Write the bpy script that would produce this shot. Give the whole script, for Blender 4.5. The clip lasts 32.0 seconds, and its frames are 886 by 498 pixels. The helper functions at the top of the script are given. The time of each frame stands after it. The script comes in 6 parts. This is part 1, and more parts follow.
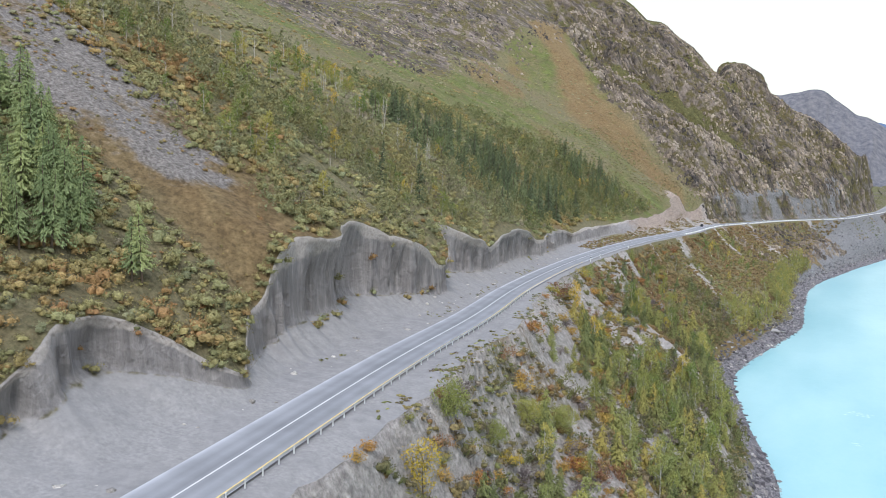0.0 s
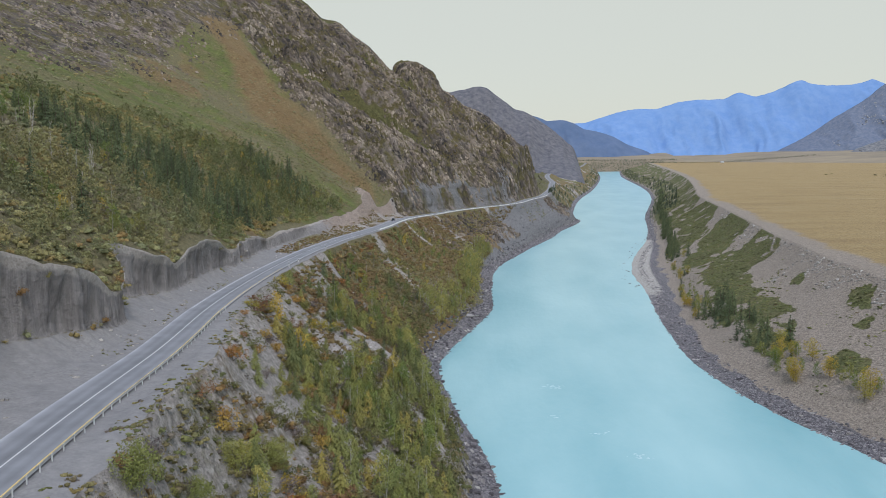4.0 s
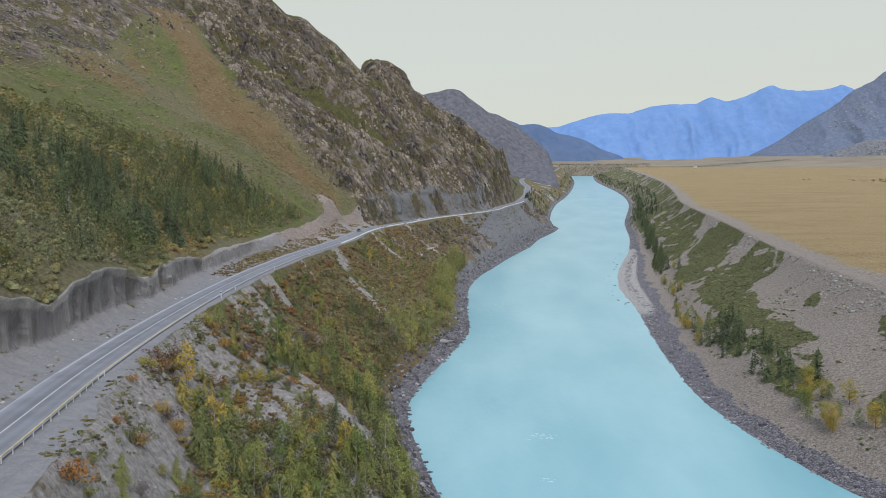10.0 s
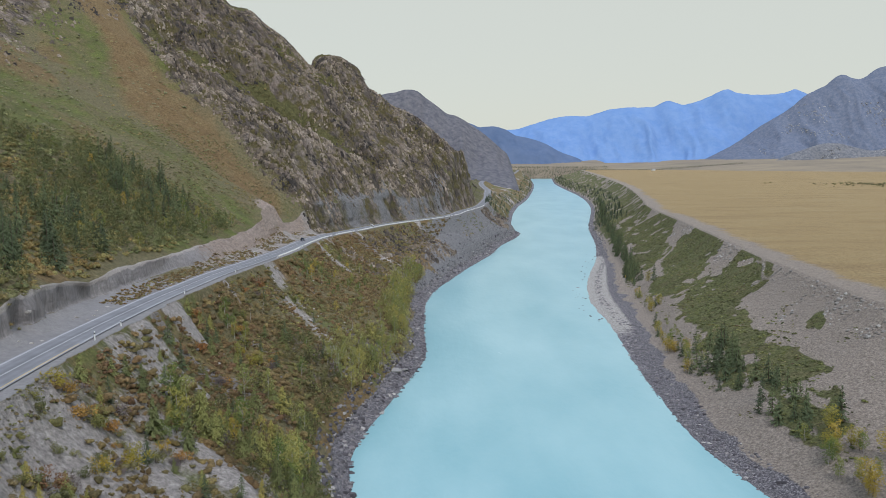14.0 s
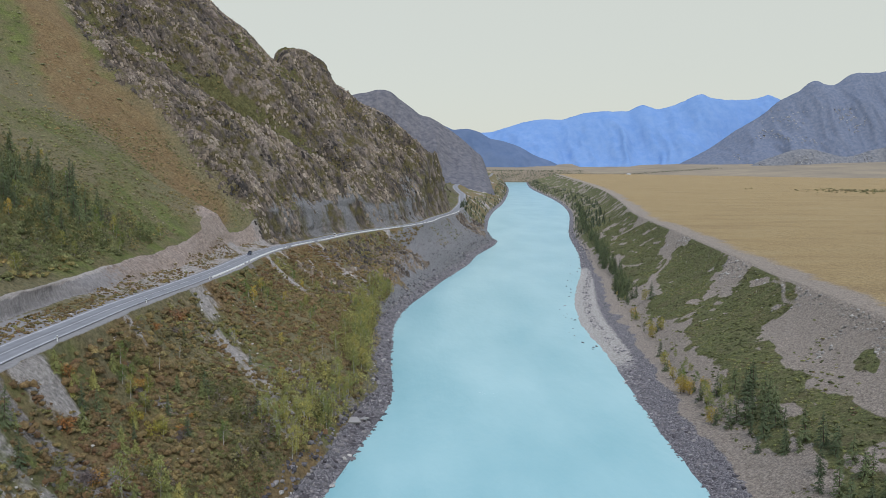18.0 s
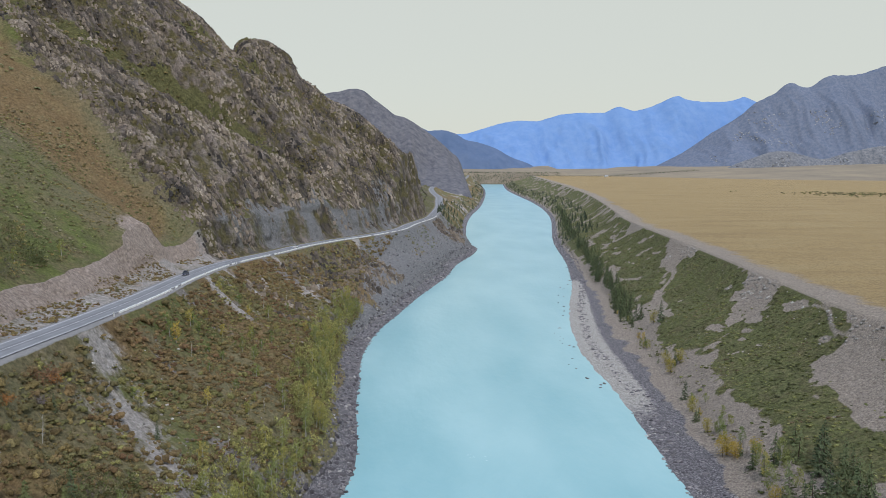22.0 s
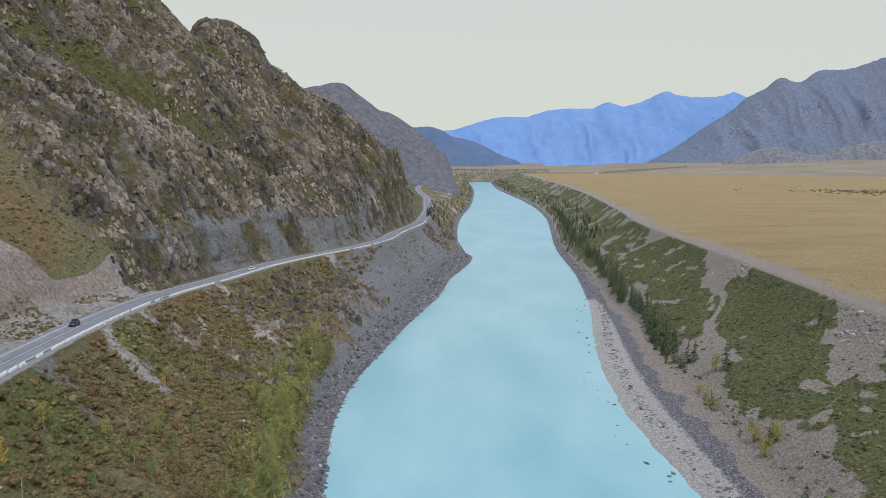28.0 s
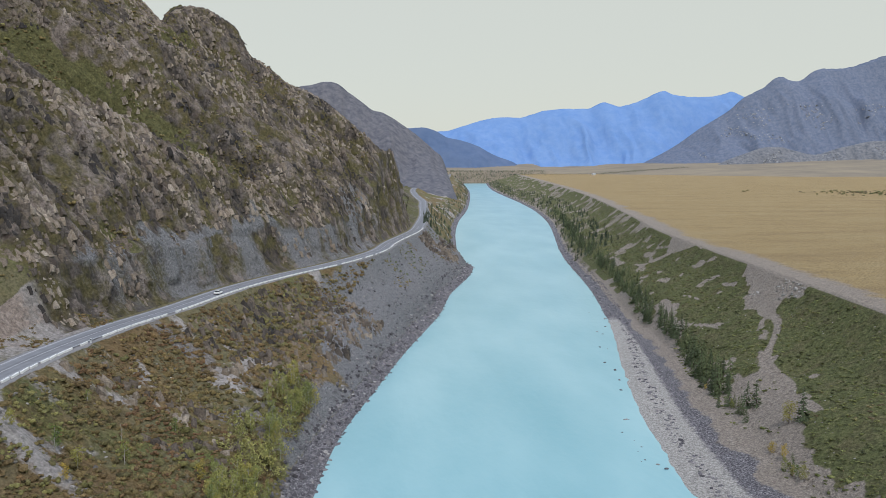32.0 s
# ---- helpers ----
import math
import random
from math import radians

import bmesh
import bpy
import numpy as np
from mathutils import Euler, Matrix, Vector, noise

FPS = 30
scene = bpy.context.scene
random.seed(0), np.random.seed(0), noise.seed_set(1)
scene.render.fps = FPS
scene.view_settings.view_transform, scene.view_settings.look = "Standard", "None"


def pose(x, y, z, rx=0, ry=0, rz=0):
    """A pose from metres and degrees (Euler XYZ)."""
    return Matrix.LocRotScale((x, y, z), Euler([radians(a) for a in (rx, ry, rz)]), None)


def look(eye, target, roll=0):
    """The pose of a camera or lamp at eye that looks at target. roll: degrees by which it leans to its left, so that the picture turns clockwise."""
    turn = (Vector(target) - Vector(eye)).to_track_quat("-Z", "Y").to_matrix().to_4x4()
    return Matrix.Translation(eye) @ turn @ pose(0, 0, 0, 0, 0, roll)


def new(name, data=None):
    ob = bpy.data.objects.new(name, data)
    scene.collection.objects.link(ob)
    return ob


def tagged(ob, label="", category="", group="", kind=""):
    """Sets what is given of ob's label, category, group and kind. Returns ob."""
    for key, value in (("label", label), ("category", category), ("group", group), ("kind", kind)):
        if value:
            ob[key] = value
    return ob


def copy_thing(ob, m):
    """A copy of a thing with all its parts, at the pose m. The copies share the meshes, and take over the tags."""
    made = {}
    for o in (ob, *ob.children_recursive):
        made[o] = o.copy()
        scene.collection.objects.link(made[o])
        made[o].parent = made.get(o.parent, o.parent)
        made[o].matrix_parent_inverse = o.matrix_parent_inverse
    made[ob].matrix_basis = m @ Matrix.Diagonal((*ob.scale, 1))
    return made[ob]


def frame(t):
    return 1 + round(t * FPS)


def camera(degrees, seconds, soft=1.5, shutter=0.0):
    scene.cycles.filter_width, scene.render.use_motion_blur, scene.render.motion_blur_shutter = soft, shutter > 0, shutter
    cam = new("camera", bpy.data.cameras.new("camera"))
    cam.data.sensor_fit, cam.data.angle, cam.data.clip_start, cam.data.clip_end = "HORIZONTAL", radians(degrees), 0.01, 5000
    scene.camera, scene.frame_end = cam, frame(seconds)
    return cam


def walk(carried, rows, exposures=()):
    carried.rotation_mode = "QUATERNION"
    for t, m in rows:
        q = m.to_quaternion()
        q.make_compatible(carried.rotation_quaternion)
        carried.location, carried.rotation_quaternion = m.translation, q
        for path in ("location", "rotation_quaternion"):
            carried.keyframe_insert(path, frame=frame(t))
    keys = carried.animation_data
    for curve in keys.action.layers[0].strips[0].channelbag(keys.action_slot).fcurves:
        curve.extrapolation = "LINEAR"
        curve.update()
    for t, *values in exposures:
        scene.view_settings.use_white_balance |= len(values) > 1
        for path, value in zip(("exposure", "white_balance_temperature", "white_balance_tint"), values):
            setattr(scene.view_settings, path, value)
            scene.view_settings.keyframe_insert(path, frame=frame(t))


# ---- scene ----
cam = camera(57.3, 32.0, soft=0.8)
PATH = [
    (0, (7.22, 66.92, 83.09), (-37.83, 155.40, 71.17), 1.86),
    (0.5, (6.29, 67.91, 82.96), (-34.07, 158.65, 71.25), 1.75),
    (1, (5.43, 69.22, 82.86), (-31.68, 161.35, 71.26), 1.48),
    (1.5, (4.67, 70.85, 82.80), (-26.79, 165.07, 71.28), 0.96),
    (2, (4.00, 72.69, 82.77), (-17.69, 169.65, 71.38), 0.26),
    (2.5, (3.42, 74.63, 82.78), (-8.19, 173.29, 71.35), -0.39),
    (3, (2.91, 76.62, 82.82), (-6.89, 175.47, 71.33), -0.73),
    (3.5, (2.47, 78.71, 82.88), (-7.17, 177.58, 71.39), -0.67),
    (5.5, (1.07, 89.13, 83.22), (-8.32, 188.02, 71.70), -0.47),
    (6, (0.74, 92.54, 83.29), (-8.77, 191.42, 71.78), -0.45),
    (6.5, (0.43, 96.26, 83.35), (-8.66, 195.18, 71.85), -0.44),
    (7, (0.11, 100.29, 83.38), (-7.87, 199.30, 71.90), -0.43),
    (7.5, (-0.19, 104.57, 83.40), (-7.87, 203.62, 71.95), -0.43),
    (8, (-0.47, 109.08, 83.40), (-8.04, 208.14, 72.01), -0.43),
    (8.5, (-0.74, 113.80, 83.38), (-8.09, 212.88, 72.05), -0.42),
    (9, (-0.99, 118.72, 83.34), (-7.97, 217.84, 72.08), -0.42),
    (9.5, (-1.21, 123.84, 83.28), (-7.85, 222.99, 72.11), -0.41),
    (10, (-1.40, 129.15, 83.20), (-7.54, 228.34, 72.12), -0.41),
    (10.5, (-1.56, 134.62, 83.10), (-7.12, 233.86, 72.08), -0.41),
    (11, (-1.68, 140.26, 82.99), (-6.74, 239.53, 72.02), -0.41),
    (11.5, (-1.77, 146.07, 82.88), (-6.16, 245.38, 71.95), -0.41),
    (12, (-1.83, 152.07, 82.77), (-5.52, 251.40, 71.84), -0.39),
    (12.5, (-1.86, 158.25, 82.66), (-4.95, 257.61, 71.73), -0.37),
    (13, (-1.88, 164.64, 82.56), (-4.16, 264.02, 71.65), -0.33),
    (13.5, (-1.87, 171.25, 82.48), (-3.66, 270.64, 71.59), -0.29),
    (14, (-1.85, 178.03, 82.40), (-2.91, 277.44, 71.59), -0.24),
    (14.5, (-1.81, 184.96, 82.35), (-2.49, 284.39, 71.64), -0.19),
    (16.5, (-1.59, 213.94, 82.24), (-0.09, 313.37, 71.70), 0.05),
    (17, (-1.53, 221.32, 82.22), (-0.46, 320.76, 71.69), 0.12),
    (17.5, (-1.48, 228.74, 82.19), (0.10, 328.18, 71.70), 0.18),
    (18, (-1.42, 236.22, 82.17), (0.84, 335.64, 71.69), 0.24),
    (18.5, (-1.37, 243.77, 82.13), (1.48, 343.18, 71.67), 0.29),
    (19, (-1.30, 251.44, 82.10), (1.97, 350.84, 71.66), 0.32),
    (19.5, (-1.23, 259.21, 82.06), (2.30, 358.60, 71.65), 0.34),
    (20, (-1.16, 267.06, 82.02), (2.72, 366.44, 71.64), 0.35),
    (20.5, (-1.07, 274.96, 81.98), (3.26, 374.33, 71.66), 0.35),
    (21, (-0.98, 282.90, 81.95), (3.72, 382.26, 71.67), 0.35),
    (21.5, (-0.88, 290.86, 81.92), (4.13, 390.21, 71.67), 0.34),
    (22, (-0.77, 298.84, 81.90), (4.55, 398.17, 71.65), 0.33),
    (22.5, (-0.67, 306.81, 81.89), (4.89, 406.13, 71.62), 0.30),
    (23, (-0.57, 314.76, 81.90), (5.19, 414.06, 71.59), 0.27),
    (23.5, (-0.48, 322.71, 81.93), (5.51, 421.99, 71.58), 0.24),
    (24, (-0.40, 330.65, 81.97), (5.80, 429.91, 71.57), 0.20),
    (24.5, (-0.33, 338.56, 82.03), (6.06, 437.81, 71.55), 0.17),
    (25, (-0.27, 346.39, 82.11), (6.26, 445.61, 71.55), 0.15),
    (25.5, (-0.22, 354.10, 82.21), (6.43, 453.31, 71.60), 0.13),
    (27.5, (-0.16, 383.44, 82.72), (6.86, 482.63, 72.11), 0.13),
    (28, (-0.15, 390.51, 82.85), (6.94, 489.69, 72.25), 0.12),
    (28.5, (-0.14, 397.55, 82.96), (7.04, 496.73, 72.37), 0.10),
    (29, (-0.11, 404.64, 83.05), (7.18, 503.81, 72.46), 0.09),
    (29.5, (-0.06, 411.86, 83.12), (7.32, 511.02, 72.53), 0.08),
    (30, (-0.00, 419.17, 83.17), (7.49, 518.32, 72.57), 0.07),
    (30.5, (0.08, 426.51, 83.21), (7.62, 525.66, 72.61), 0.05),
    (31, (0.18, 433.84, 83.23), (7.82, 532.99, 72.67), 0.02),
    (31.5, (0.30, 441.14, 83.24), (8.00, 540.29, 72.73), -0.02),
    (32, (0.43, 448.39, 83.25), (8.24, 547.54, 72.80), -0.09),
]
walk(cam, [(t, look(eye, target, roll)) for t, eye, target, roll in PATH],
     exposures=[(0, 0.66, 6300, 13), (1.0, 0.6, 6300, 13), (1.6, 0.47, 6300, 13), (2.2, 0.26, 6300, 13), (2.8, 0.04, 6300, 13), (6, 0.0, 6300, 13), (32, 0.0, 6300, 13)])

# ---- light: an overcast sky, brighter overhead, and a wide soft sun ----
world = bpy.data.worlds.new("overcast_sky")
scene.world = world
world.use_nodes = True
wn, wl_ = world.node_tree.nodes, world.node_tree.links
wn.clear()
w_out, w_bg, w_add = wn.new("ShaderNodeOutputWorld"), wn.new("ShaderNodeBackground"), wn.new("ShaderNodeAddShader")
w_sky = wn.new("ShaderNodeTexSky")
w_sky.sky_type, w_sky.sun_disc = "NISHITA", False
w_sky.sun_elevation, w_sky.sun_rotation = radians(50), radians(150)
w_bg2 = wn.new("ShaderNodeBackground")
w_bg2.inputs["Strength"].default_value = 0.012
w_geo, w_sep, w_ramp = wn.new("ShaderNodeTexCoord"), wn.new("ShaderNodeSeparateXYZ"), wn.new("ShaderNodeValToRGB")
w_ramp.color_ramp.elements[0].position, w_ramp.color_ramp.elements[0].color = 0.0, (0.60, 0.622, 0.54, 1)
w_ramp.color_ramp.elements[1].position, w_ramp.color_ramp.elements[1].color = 1.0, (0.66, 0.82, 1.12, 1)
w_mid = w_ramp.color_ramp.elements.new(0.3)
w_mid.color = (0.605, 0.632, 0.55, 1)
wl_.new(w_geo.outputs["Generated"], w_sep.inputs[0])
wl_.new(w_sep.outputs["Z"], w_ramp.inputs[0])
wl_.new(w_ramp.outputs[0], w_bg.inputs["Color"])
wl_.new(w_sky.outputs[0], w_bg2.inputs["Color"])
wl_.new(w_bg.outputs[0], w_add.inputs[0])
wl_.new(w_bg2.outputs[0], w_add.inputs[1])
wl_.new(w_add.outputs[0], w_out.inputs["Surface"])
sun_data = bpy.data.lights.new("sun", "SUN")
sun_data.energy, sun_data.angle, sun_data.color = 1.95, radians(18), (1.0, 0.97, 0.92)
sun = new("sun", sun_data)
sun.matrix_world = look((0, 0, 300), (-60, 160, 40))

# ---- helpers of this scene ----
def vnoise(x, y, seed=0):
    """Smooth value noise in 0..1 for whole arrays."""
    xi, yi = np.floor(x).astype(np.int64), np.floor(y).astype(np.int64)
    xf, yf = x - xi, y - yi
    xf, yf = xf * xf * (3 - 2 * xf), yf * yf * (3 - 2 * yf)

    def corner(a, b):
        h = (a * 374761393 + b * 668265263 + seed * 974634257) & 0xFFFFFFFF
        h = ((h ^ (h >> 13)) * 1274126177) & 0xFFFFFFFF
        return ((h ^ (h >> 16)) & 0xFFFF) / 65535.0

    low = corner(xi, yi) * (1 - xf) + corner(xi + 1, yi) * xf
    high = corner(xi, yi + 1) * (1 - xf) + corner(xi + 1, yi + 1) * xf
    return low * (1 - yf) + high * yf


def fbm(x, y, size, octaves=4, seed=0, ridged=False):
    """Fractal noise about -1..1 (ridged: 0..1) with features of that size in metres."""
    total, gain, norm = np.zeros(np.broadcast(x, y).shape), 1.0, 0.0
    for k in range(octaves):
        n = 2 * vnoise(x / size * 2 ** k + 17.3 * k, y / size * 2 ** k - 9.1 * k, seed + k) - 1
        total = total + gain * ((1 - np.abs(n)) if ridged else n)
        norm, gain = norm + gain, gain * 0.5
    return total / norm


def cells(x, y, size, seed=0):
    """Cellular noise: a random level per cell and the distance to the cell's edge, both 0..1."""
    x, y = x / size, y / size
    xi, yi = np.floor(x).astype(np.int64), np.floor(y).astype(np.int64)
    d1, d2, level = np.full(x.shape, 9.0), np.full(x.shape, 9.0), np.zeros(x.shape)

    def rnd(a, b, k):
        h = (a * 374761393 + b * 668265263 + (seed * 7 + k) * 974634257) & 0xFFFFFFFF
        h = ((h ^ (h >> 13)) * 1274126177) & 0xFFFFFFFF
        return ((h ^ (h >> 16)) & 0xFFFF) / 65535.0

    for i in (-1, 0, 1):
        for j in (-1, 0, 1):
            a, b = xi + i, yi + j
            d = np.hypot(a + rnd(a, b, 1) - x, b + rnd(a, b, 2) - y)
            near = d < d1
            d2 = np.where(near, d1, np.minimum(d2, d))
            level = np.where(near, rnd(a, b, 3), level)
            d1 = np.where(near, d, d1)
    return level, np.clip(d2 - d1, 0, 1)


def step(a, b, x):
    s = np.clip((x - a) / (b - a), 0, 1)
    return s * s * (3 - 2 * s)


def line(y, pairs):
    """A value along the valley, from pairs of (y, value), eased between them."""
    ys = np.array([p[0] for p in pairs], float)
    vs = np.array([p[1] for p in pairs], float)
    slope = np.gradient(vs, ys)
    i = np.clip(np.searchsorted(ys, y) - 1, 0, len(ys) - 2)
    h = ys[i + 1] - ys[i]
    t = np.clip((y - ys[i]) / h, 0, 1)
    flat = (vs[i + 1] - vs[i]) / h
    lim = lambda s: np.where(s * flat <= 0, 0, np.sign(flat) * np.minimum(np.abs(s), 3 * np.abs(flat)))
    a, b = lim(slope[i]), lim(slope[i + 1])
    return ((2 * t**3 - 3 * t**2 + 1) * vs[i] + (t**3 - 2 * t**2 + t) * h * a + (-2 * t**3 + 3 * t**2) * vs[i + 1] + (t**3 - t**2) * h * b)


# ---- the valley in plan: y runs down the valley, x across it, water at z = 0 ----
SHORE_L = [(-200, 5), (60, 3), (200, 0), (286, -5), (342, -20), (396, -30), (455, -22), (515, -13), (580, -16), (640, -17), (692, -12), (736, -3),
           (800, 11), (886, 32), (963, 46), (1060, 70), (1100, 76), (1140, 72), (1331, 84), (1620, 116), (1843, 150), (2315, 210), (2933, 277), (3625, 335), (5000, 470), (8000, 800)]
SHORE_R = [(-200, 210), (200, 128), (310, 95), (345, 82), (414, 70), (490, 72), (564, 77), (655, 80), (743, 94), (834, 115), (955, 137), (1150, 163),
           (1392, 206), (1497, 225), (1839, 272), (2116, 297), (2411, 316), (2933, 352), (3625, 425), (5000, 600), (8000, 1000)]
ROAD_X = [(-60, -10), (60, -31), (114, -41), (170, -51.5), (205, -57), (250, -66), (300, -73.5), (350, -78.5), (400, -81), (440, -81), (490, -78.5), (540, -77.5),
          (600, -79), (645, -78), (680, -73.5), (710, -66), (760, -54.5), (800, -40), (830, -26), (860, -14), (910, 0), (955, 6), (1080, 30), (1110, 33),
          (1250, 45), (1403, 52), (1527, 58), (1696, 57), (2069, 74), (2250, 104), (2465, 142), (2742, 186), (3000, 215), (5000, 400), (8000, 700)]
ROAD_Z = [(-60, 57), (60, 55), (115, 54), (175, 52.5), (240, 50.5), (320, 48), (400, 46), (471, 44.5), (541, 42.5), (620, 40), (680, 38), (760, 36.5),
          (870, 35), (965, 33.5), (1050, 33), (1500, 34), (2000, 36), (5000, 40)]
EDGE_R = [(-200, 230), (250, 170), (434, 146), (550, 153), (700, 168), (768, 174), (845, 181), (1000, 198), (1159, 228), (1572, 300), (2000, 360), (2654, 442), (3487, 538), (5000, 730), (8000, 1150)]
PLAIN_Z = [(-200, 33), (600, 33), (800, 35), (1300, 36), (2500, 37), (5000, 40)]
# the skyline of the rocky mountain where it ends, x and height, with the knob and its notch
CREST_END = [(-900, 420), (-400, 330), (-245, 257), (-233, 245), (-211, 239), (-199, 227), (-178, 211), (-163, 196), (-151, 184), (-147.5, 184), (-145, 191), (-132, 194), (-118, 191), (-110, 186), (-98, 176), (-92, 162), (-83, 156), (-67, 143),
             (-43, 131), (-24, 116), (-3, 97), (13, 84), (22, 68), (30, 52)]
# the cut beside the road: how far its foot lies from the road's middle, its height and its depth into the hill
FOOT = [(-60, 9), (60, 9), (100, 9), (125, 9), (138, 7), (150, 9.5), (165, 9.5), (200, 8), (224, 6.6), (300, 6.5), (400, 6.5), (470, 7), (540, 7), (620, 8), (680, 6.5), (740, 6), (5000, 6)]
CUT_H = [(-60, 4), (60, 4), (104, 4.5), (113, 7), (119, 10.5), (125, 11), (131, 8.5), (137, 4), (141, 2.5), (146, 8), (152, 8.5), (158, 15), (168, 16.5), (178, 16.5), (185, 18), (192, 17.5), (200, 15), (218, 11), (226, 11), (236, 15.5), (242, 14.5), (254, 11), (290, 12), (330, 9),
         (363, 8), (400, 7), (440, 6), (500, 7), (545, 8), (580, 11), (602, 17), (618, 18), (634, 9), (654, 8), (672, 15), (688, 14), (700, 16), (760, 18), (870, 16), (960, 22), (1000, 34), (1045, 60), (1090, 60), (1110, 40), (1140, 18), (1180, 5), (5000, 3)]
CUT_W = [(-60, 8), (104, 8), (118, 11), (125, 12), (133, 8), (140, 3), (147, 5), (158, 6), (165, 7), (178, 7), (186, 11), (192, 10), (200, 7), (218, 4.5), (226, 4.5), (236, 11), (242, 10), (254, 5), (330, 4.5), (370, 7), (500, 11), (560, 12), (620, 13), (680, 8), (760, 9), (960, 10), (1050, 14), (1100, 14), (1300, 12), (5000, 14)]
# breaks in the wall where the slope spills down: station and half width
NOTCHES = [(221, 6), (268, 8), (322, 9), (385, 10)]
SLOPE = [(-60, 0.60), (400, 0.60), (600, 0.64), (660, 0.72), (720, 0.82), (870, 0.88), (960, 1.0), (1050, 0.86), (1085, 0.82), (1130, 0.5), (1200, 0.08), (1300, 0.03), (5000, 0.02)]
VERGE = [(-60, 9), (100, 9), (150, 10), (200, 11.5), (235, 9), (270, 7), (340, 6.5), (5000, 6)]

# bare earth gullies and slips on the left bank: start, end and half width
SLIPS = [((-76, 489), (-53, 472), 10.5), ((-47, 470), (-40, 446), 9.5), ((-70, 343), (-58, 356), 3.6), ((-57, 293), (-45, 301), 5.5), ((-72, 630), (-57, 646), 2.6), ((-46, 676), (-34, 708), 4.5),
         ((-58, 256), (-50, 240), 3.4), ((-47, 232), (-42, 222), 2.6), ((-68, 598), (-58, 612), 1.8)]


def slips(x, y):
    """1 in the middle of a bare slip, 0 away from it."""
    out = np.zeros(np.broadcast(x, y).shape)
    wx, wy = x + 4.5 * fbm(x, y, 9, 4, 151), y + 4.5 * fbm(x, y, 9, 4, 152)
    for (ax, ay), (bx, by), w in SLIPS:
        t = np.clip(((wx - ax) * (bx - ax) + (wy - ay) * (by - ay)) / ((bx - ax) ** 2 + (by - ay) ** 2), 0, 1)
        out = np.maximum(out, np.exp(-((wx - ax - t * (bx - ax)) ** 2 + (wy - ay - t * (by - ay)) ** 2) / w**2))
    return out * (0.6 + 0.4 * step(-0.3, 0.25, fbm(x, y * 0.6, 4, 4, 153)))


# mats of creeping juniper on the terrace slope: middle, half width, half length and lean along the valley
MATS = [(154, 722, 16, 46, 0.30), (134, 660, 17, 62, 0.27), (163, 690, 9, 34, 0.25), (150, 592, 13, 42, 0.36), (124, 570, 15, 44, 0.3), (117, 519, 7, 15, 0.25), (110, 500, 10, 36, 0.1), (105, 424, 10, 44, 0.2),
        (137, 410, 4.2, 12, 0.3), (111, 361, 6, 11, 0.0), (161, 868, 16, 74, 0.2), (142, 775, 16, 60, 0.3), (177, 850, 9, 56, 0.25), (133, 475, 4, 9, 0.2), (97, 455, 5, 18, 0.2), (126, 385, 3.5, 7, 0.2)]


def juniper(x, y):
    """1 on the juniper mats, 0 on the sand between them."""
    wx, wy = x + 4.5 * fbm(x, y, 16, 5, 161) + 1.6 * fbm(x, y, 4, 2, 167), y + 8.0 * fbm(x, y, 18, 5, 162) + 2.5 * fbm(x, y, 5, 2, 168)
    out = np.full(np.broadcast(x, y).shape, -1.0)
    for mx, my, a, b, lean in MATS:
        out = np.maximum(out, 1 - np.hypot((wx - mx - lean * (wy - my)) / a, (wy - my) / b))
    far = 0.9 * fbm(x * 1.6, y * 0.6, 26, 4, 163) + 0.25
    out = np.where(y > 830, np.maximum(out, far * step(830, 960, y)), out)
    trail = np.exp(-(((x - (127 + (y - 689) * 0.42 + 3 * np.sin(y / 9))) / 1.9) ** 2)) * step(640, 660, y) * step(815, 795, y)
    trail = np.maximum(trail, 0.8 * np.exp(-(((x - (150 + 0.1 * (y - 570) + 2.5 * np.sin(y / 7))) / 1.2) ** 2)) * step(540, 550, y) * step(600, 590, y))
    gaps = step(0.36, 0.5, fbm(x * 1.3, y * 0.55, 11, 4, 164) + 0.1 * step(735, 800, y))
    lines = step(0.86, 0.93, fbm(x * 1.5 + 0.2 * y, y * 0.45, 15, 2, 165, True) + 0.05 * step(735, 800, y))
    gaps = np.maximum(gaps, lines * step(-0.2, 0.2, fbm(x, y, 40, 2, 166)))
    return step(-0.06, 0.1, out + 0.12 * fbm(x, y, 6, 3, 169)) * (1 - trail) * (1 - gaps)


def rock_edge(x):
    """How far down the valley the rocky mountain begins, at each x."""
    return line(-x, [(40, 660), (95, 671), (120, 681), (145, 701), (190, 717), (228, 768), (300, 850), (900, 1300)])


stations = [-60.0]
while stations[-1] < 4900:
    d = stations[-1]
    stations.append(d + (0.5 if 140 < d < 255 else 0.8 if 60 < d < 340 else 1.1 if 600 < d < 1130 else 2.0 if d < 1160 else min(2.0 + (d - 1160) * 0.025, 90)))
Y1 = np.array(stations)


def strips():
    """Columns of the ground sheet, from the left ridge to the far right: (band, share of the band)."""
    out = []
    for band, count in (("ridge", 18), ("slope", 150), ("cut", 24), ("foot", 4), ("road", 3), ("verge", 7), ("bank", 42), ("beach", 8), ("bed", 6), ("bar", 10), ("rise", 38), ("plain", 26)):
        out += [(band, k / count) for k in range(count)]
    return out + [("plain", 1.0)]


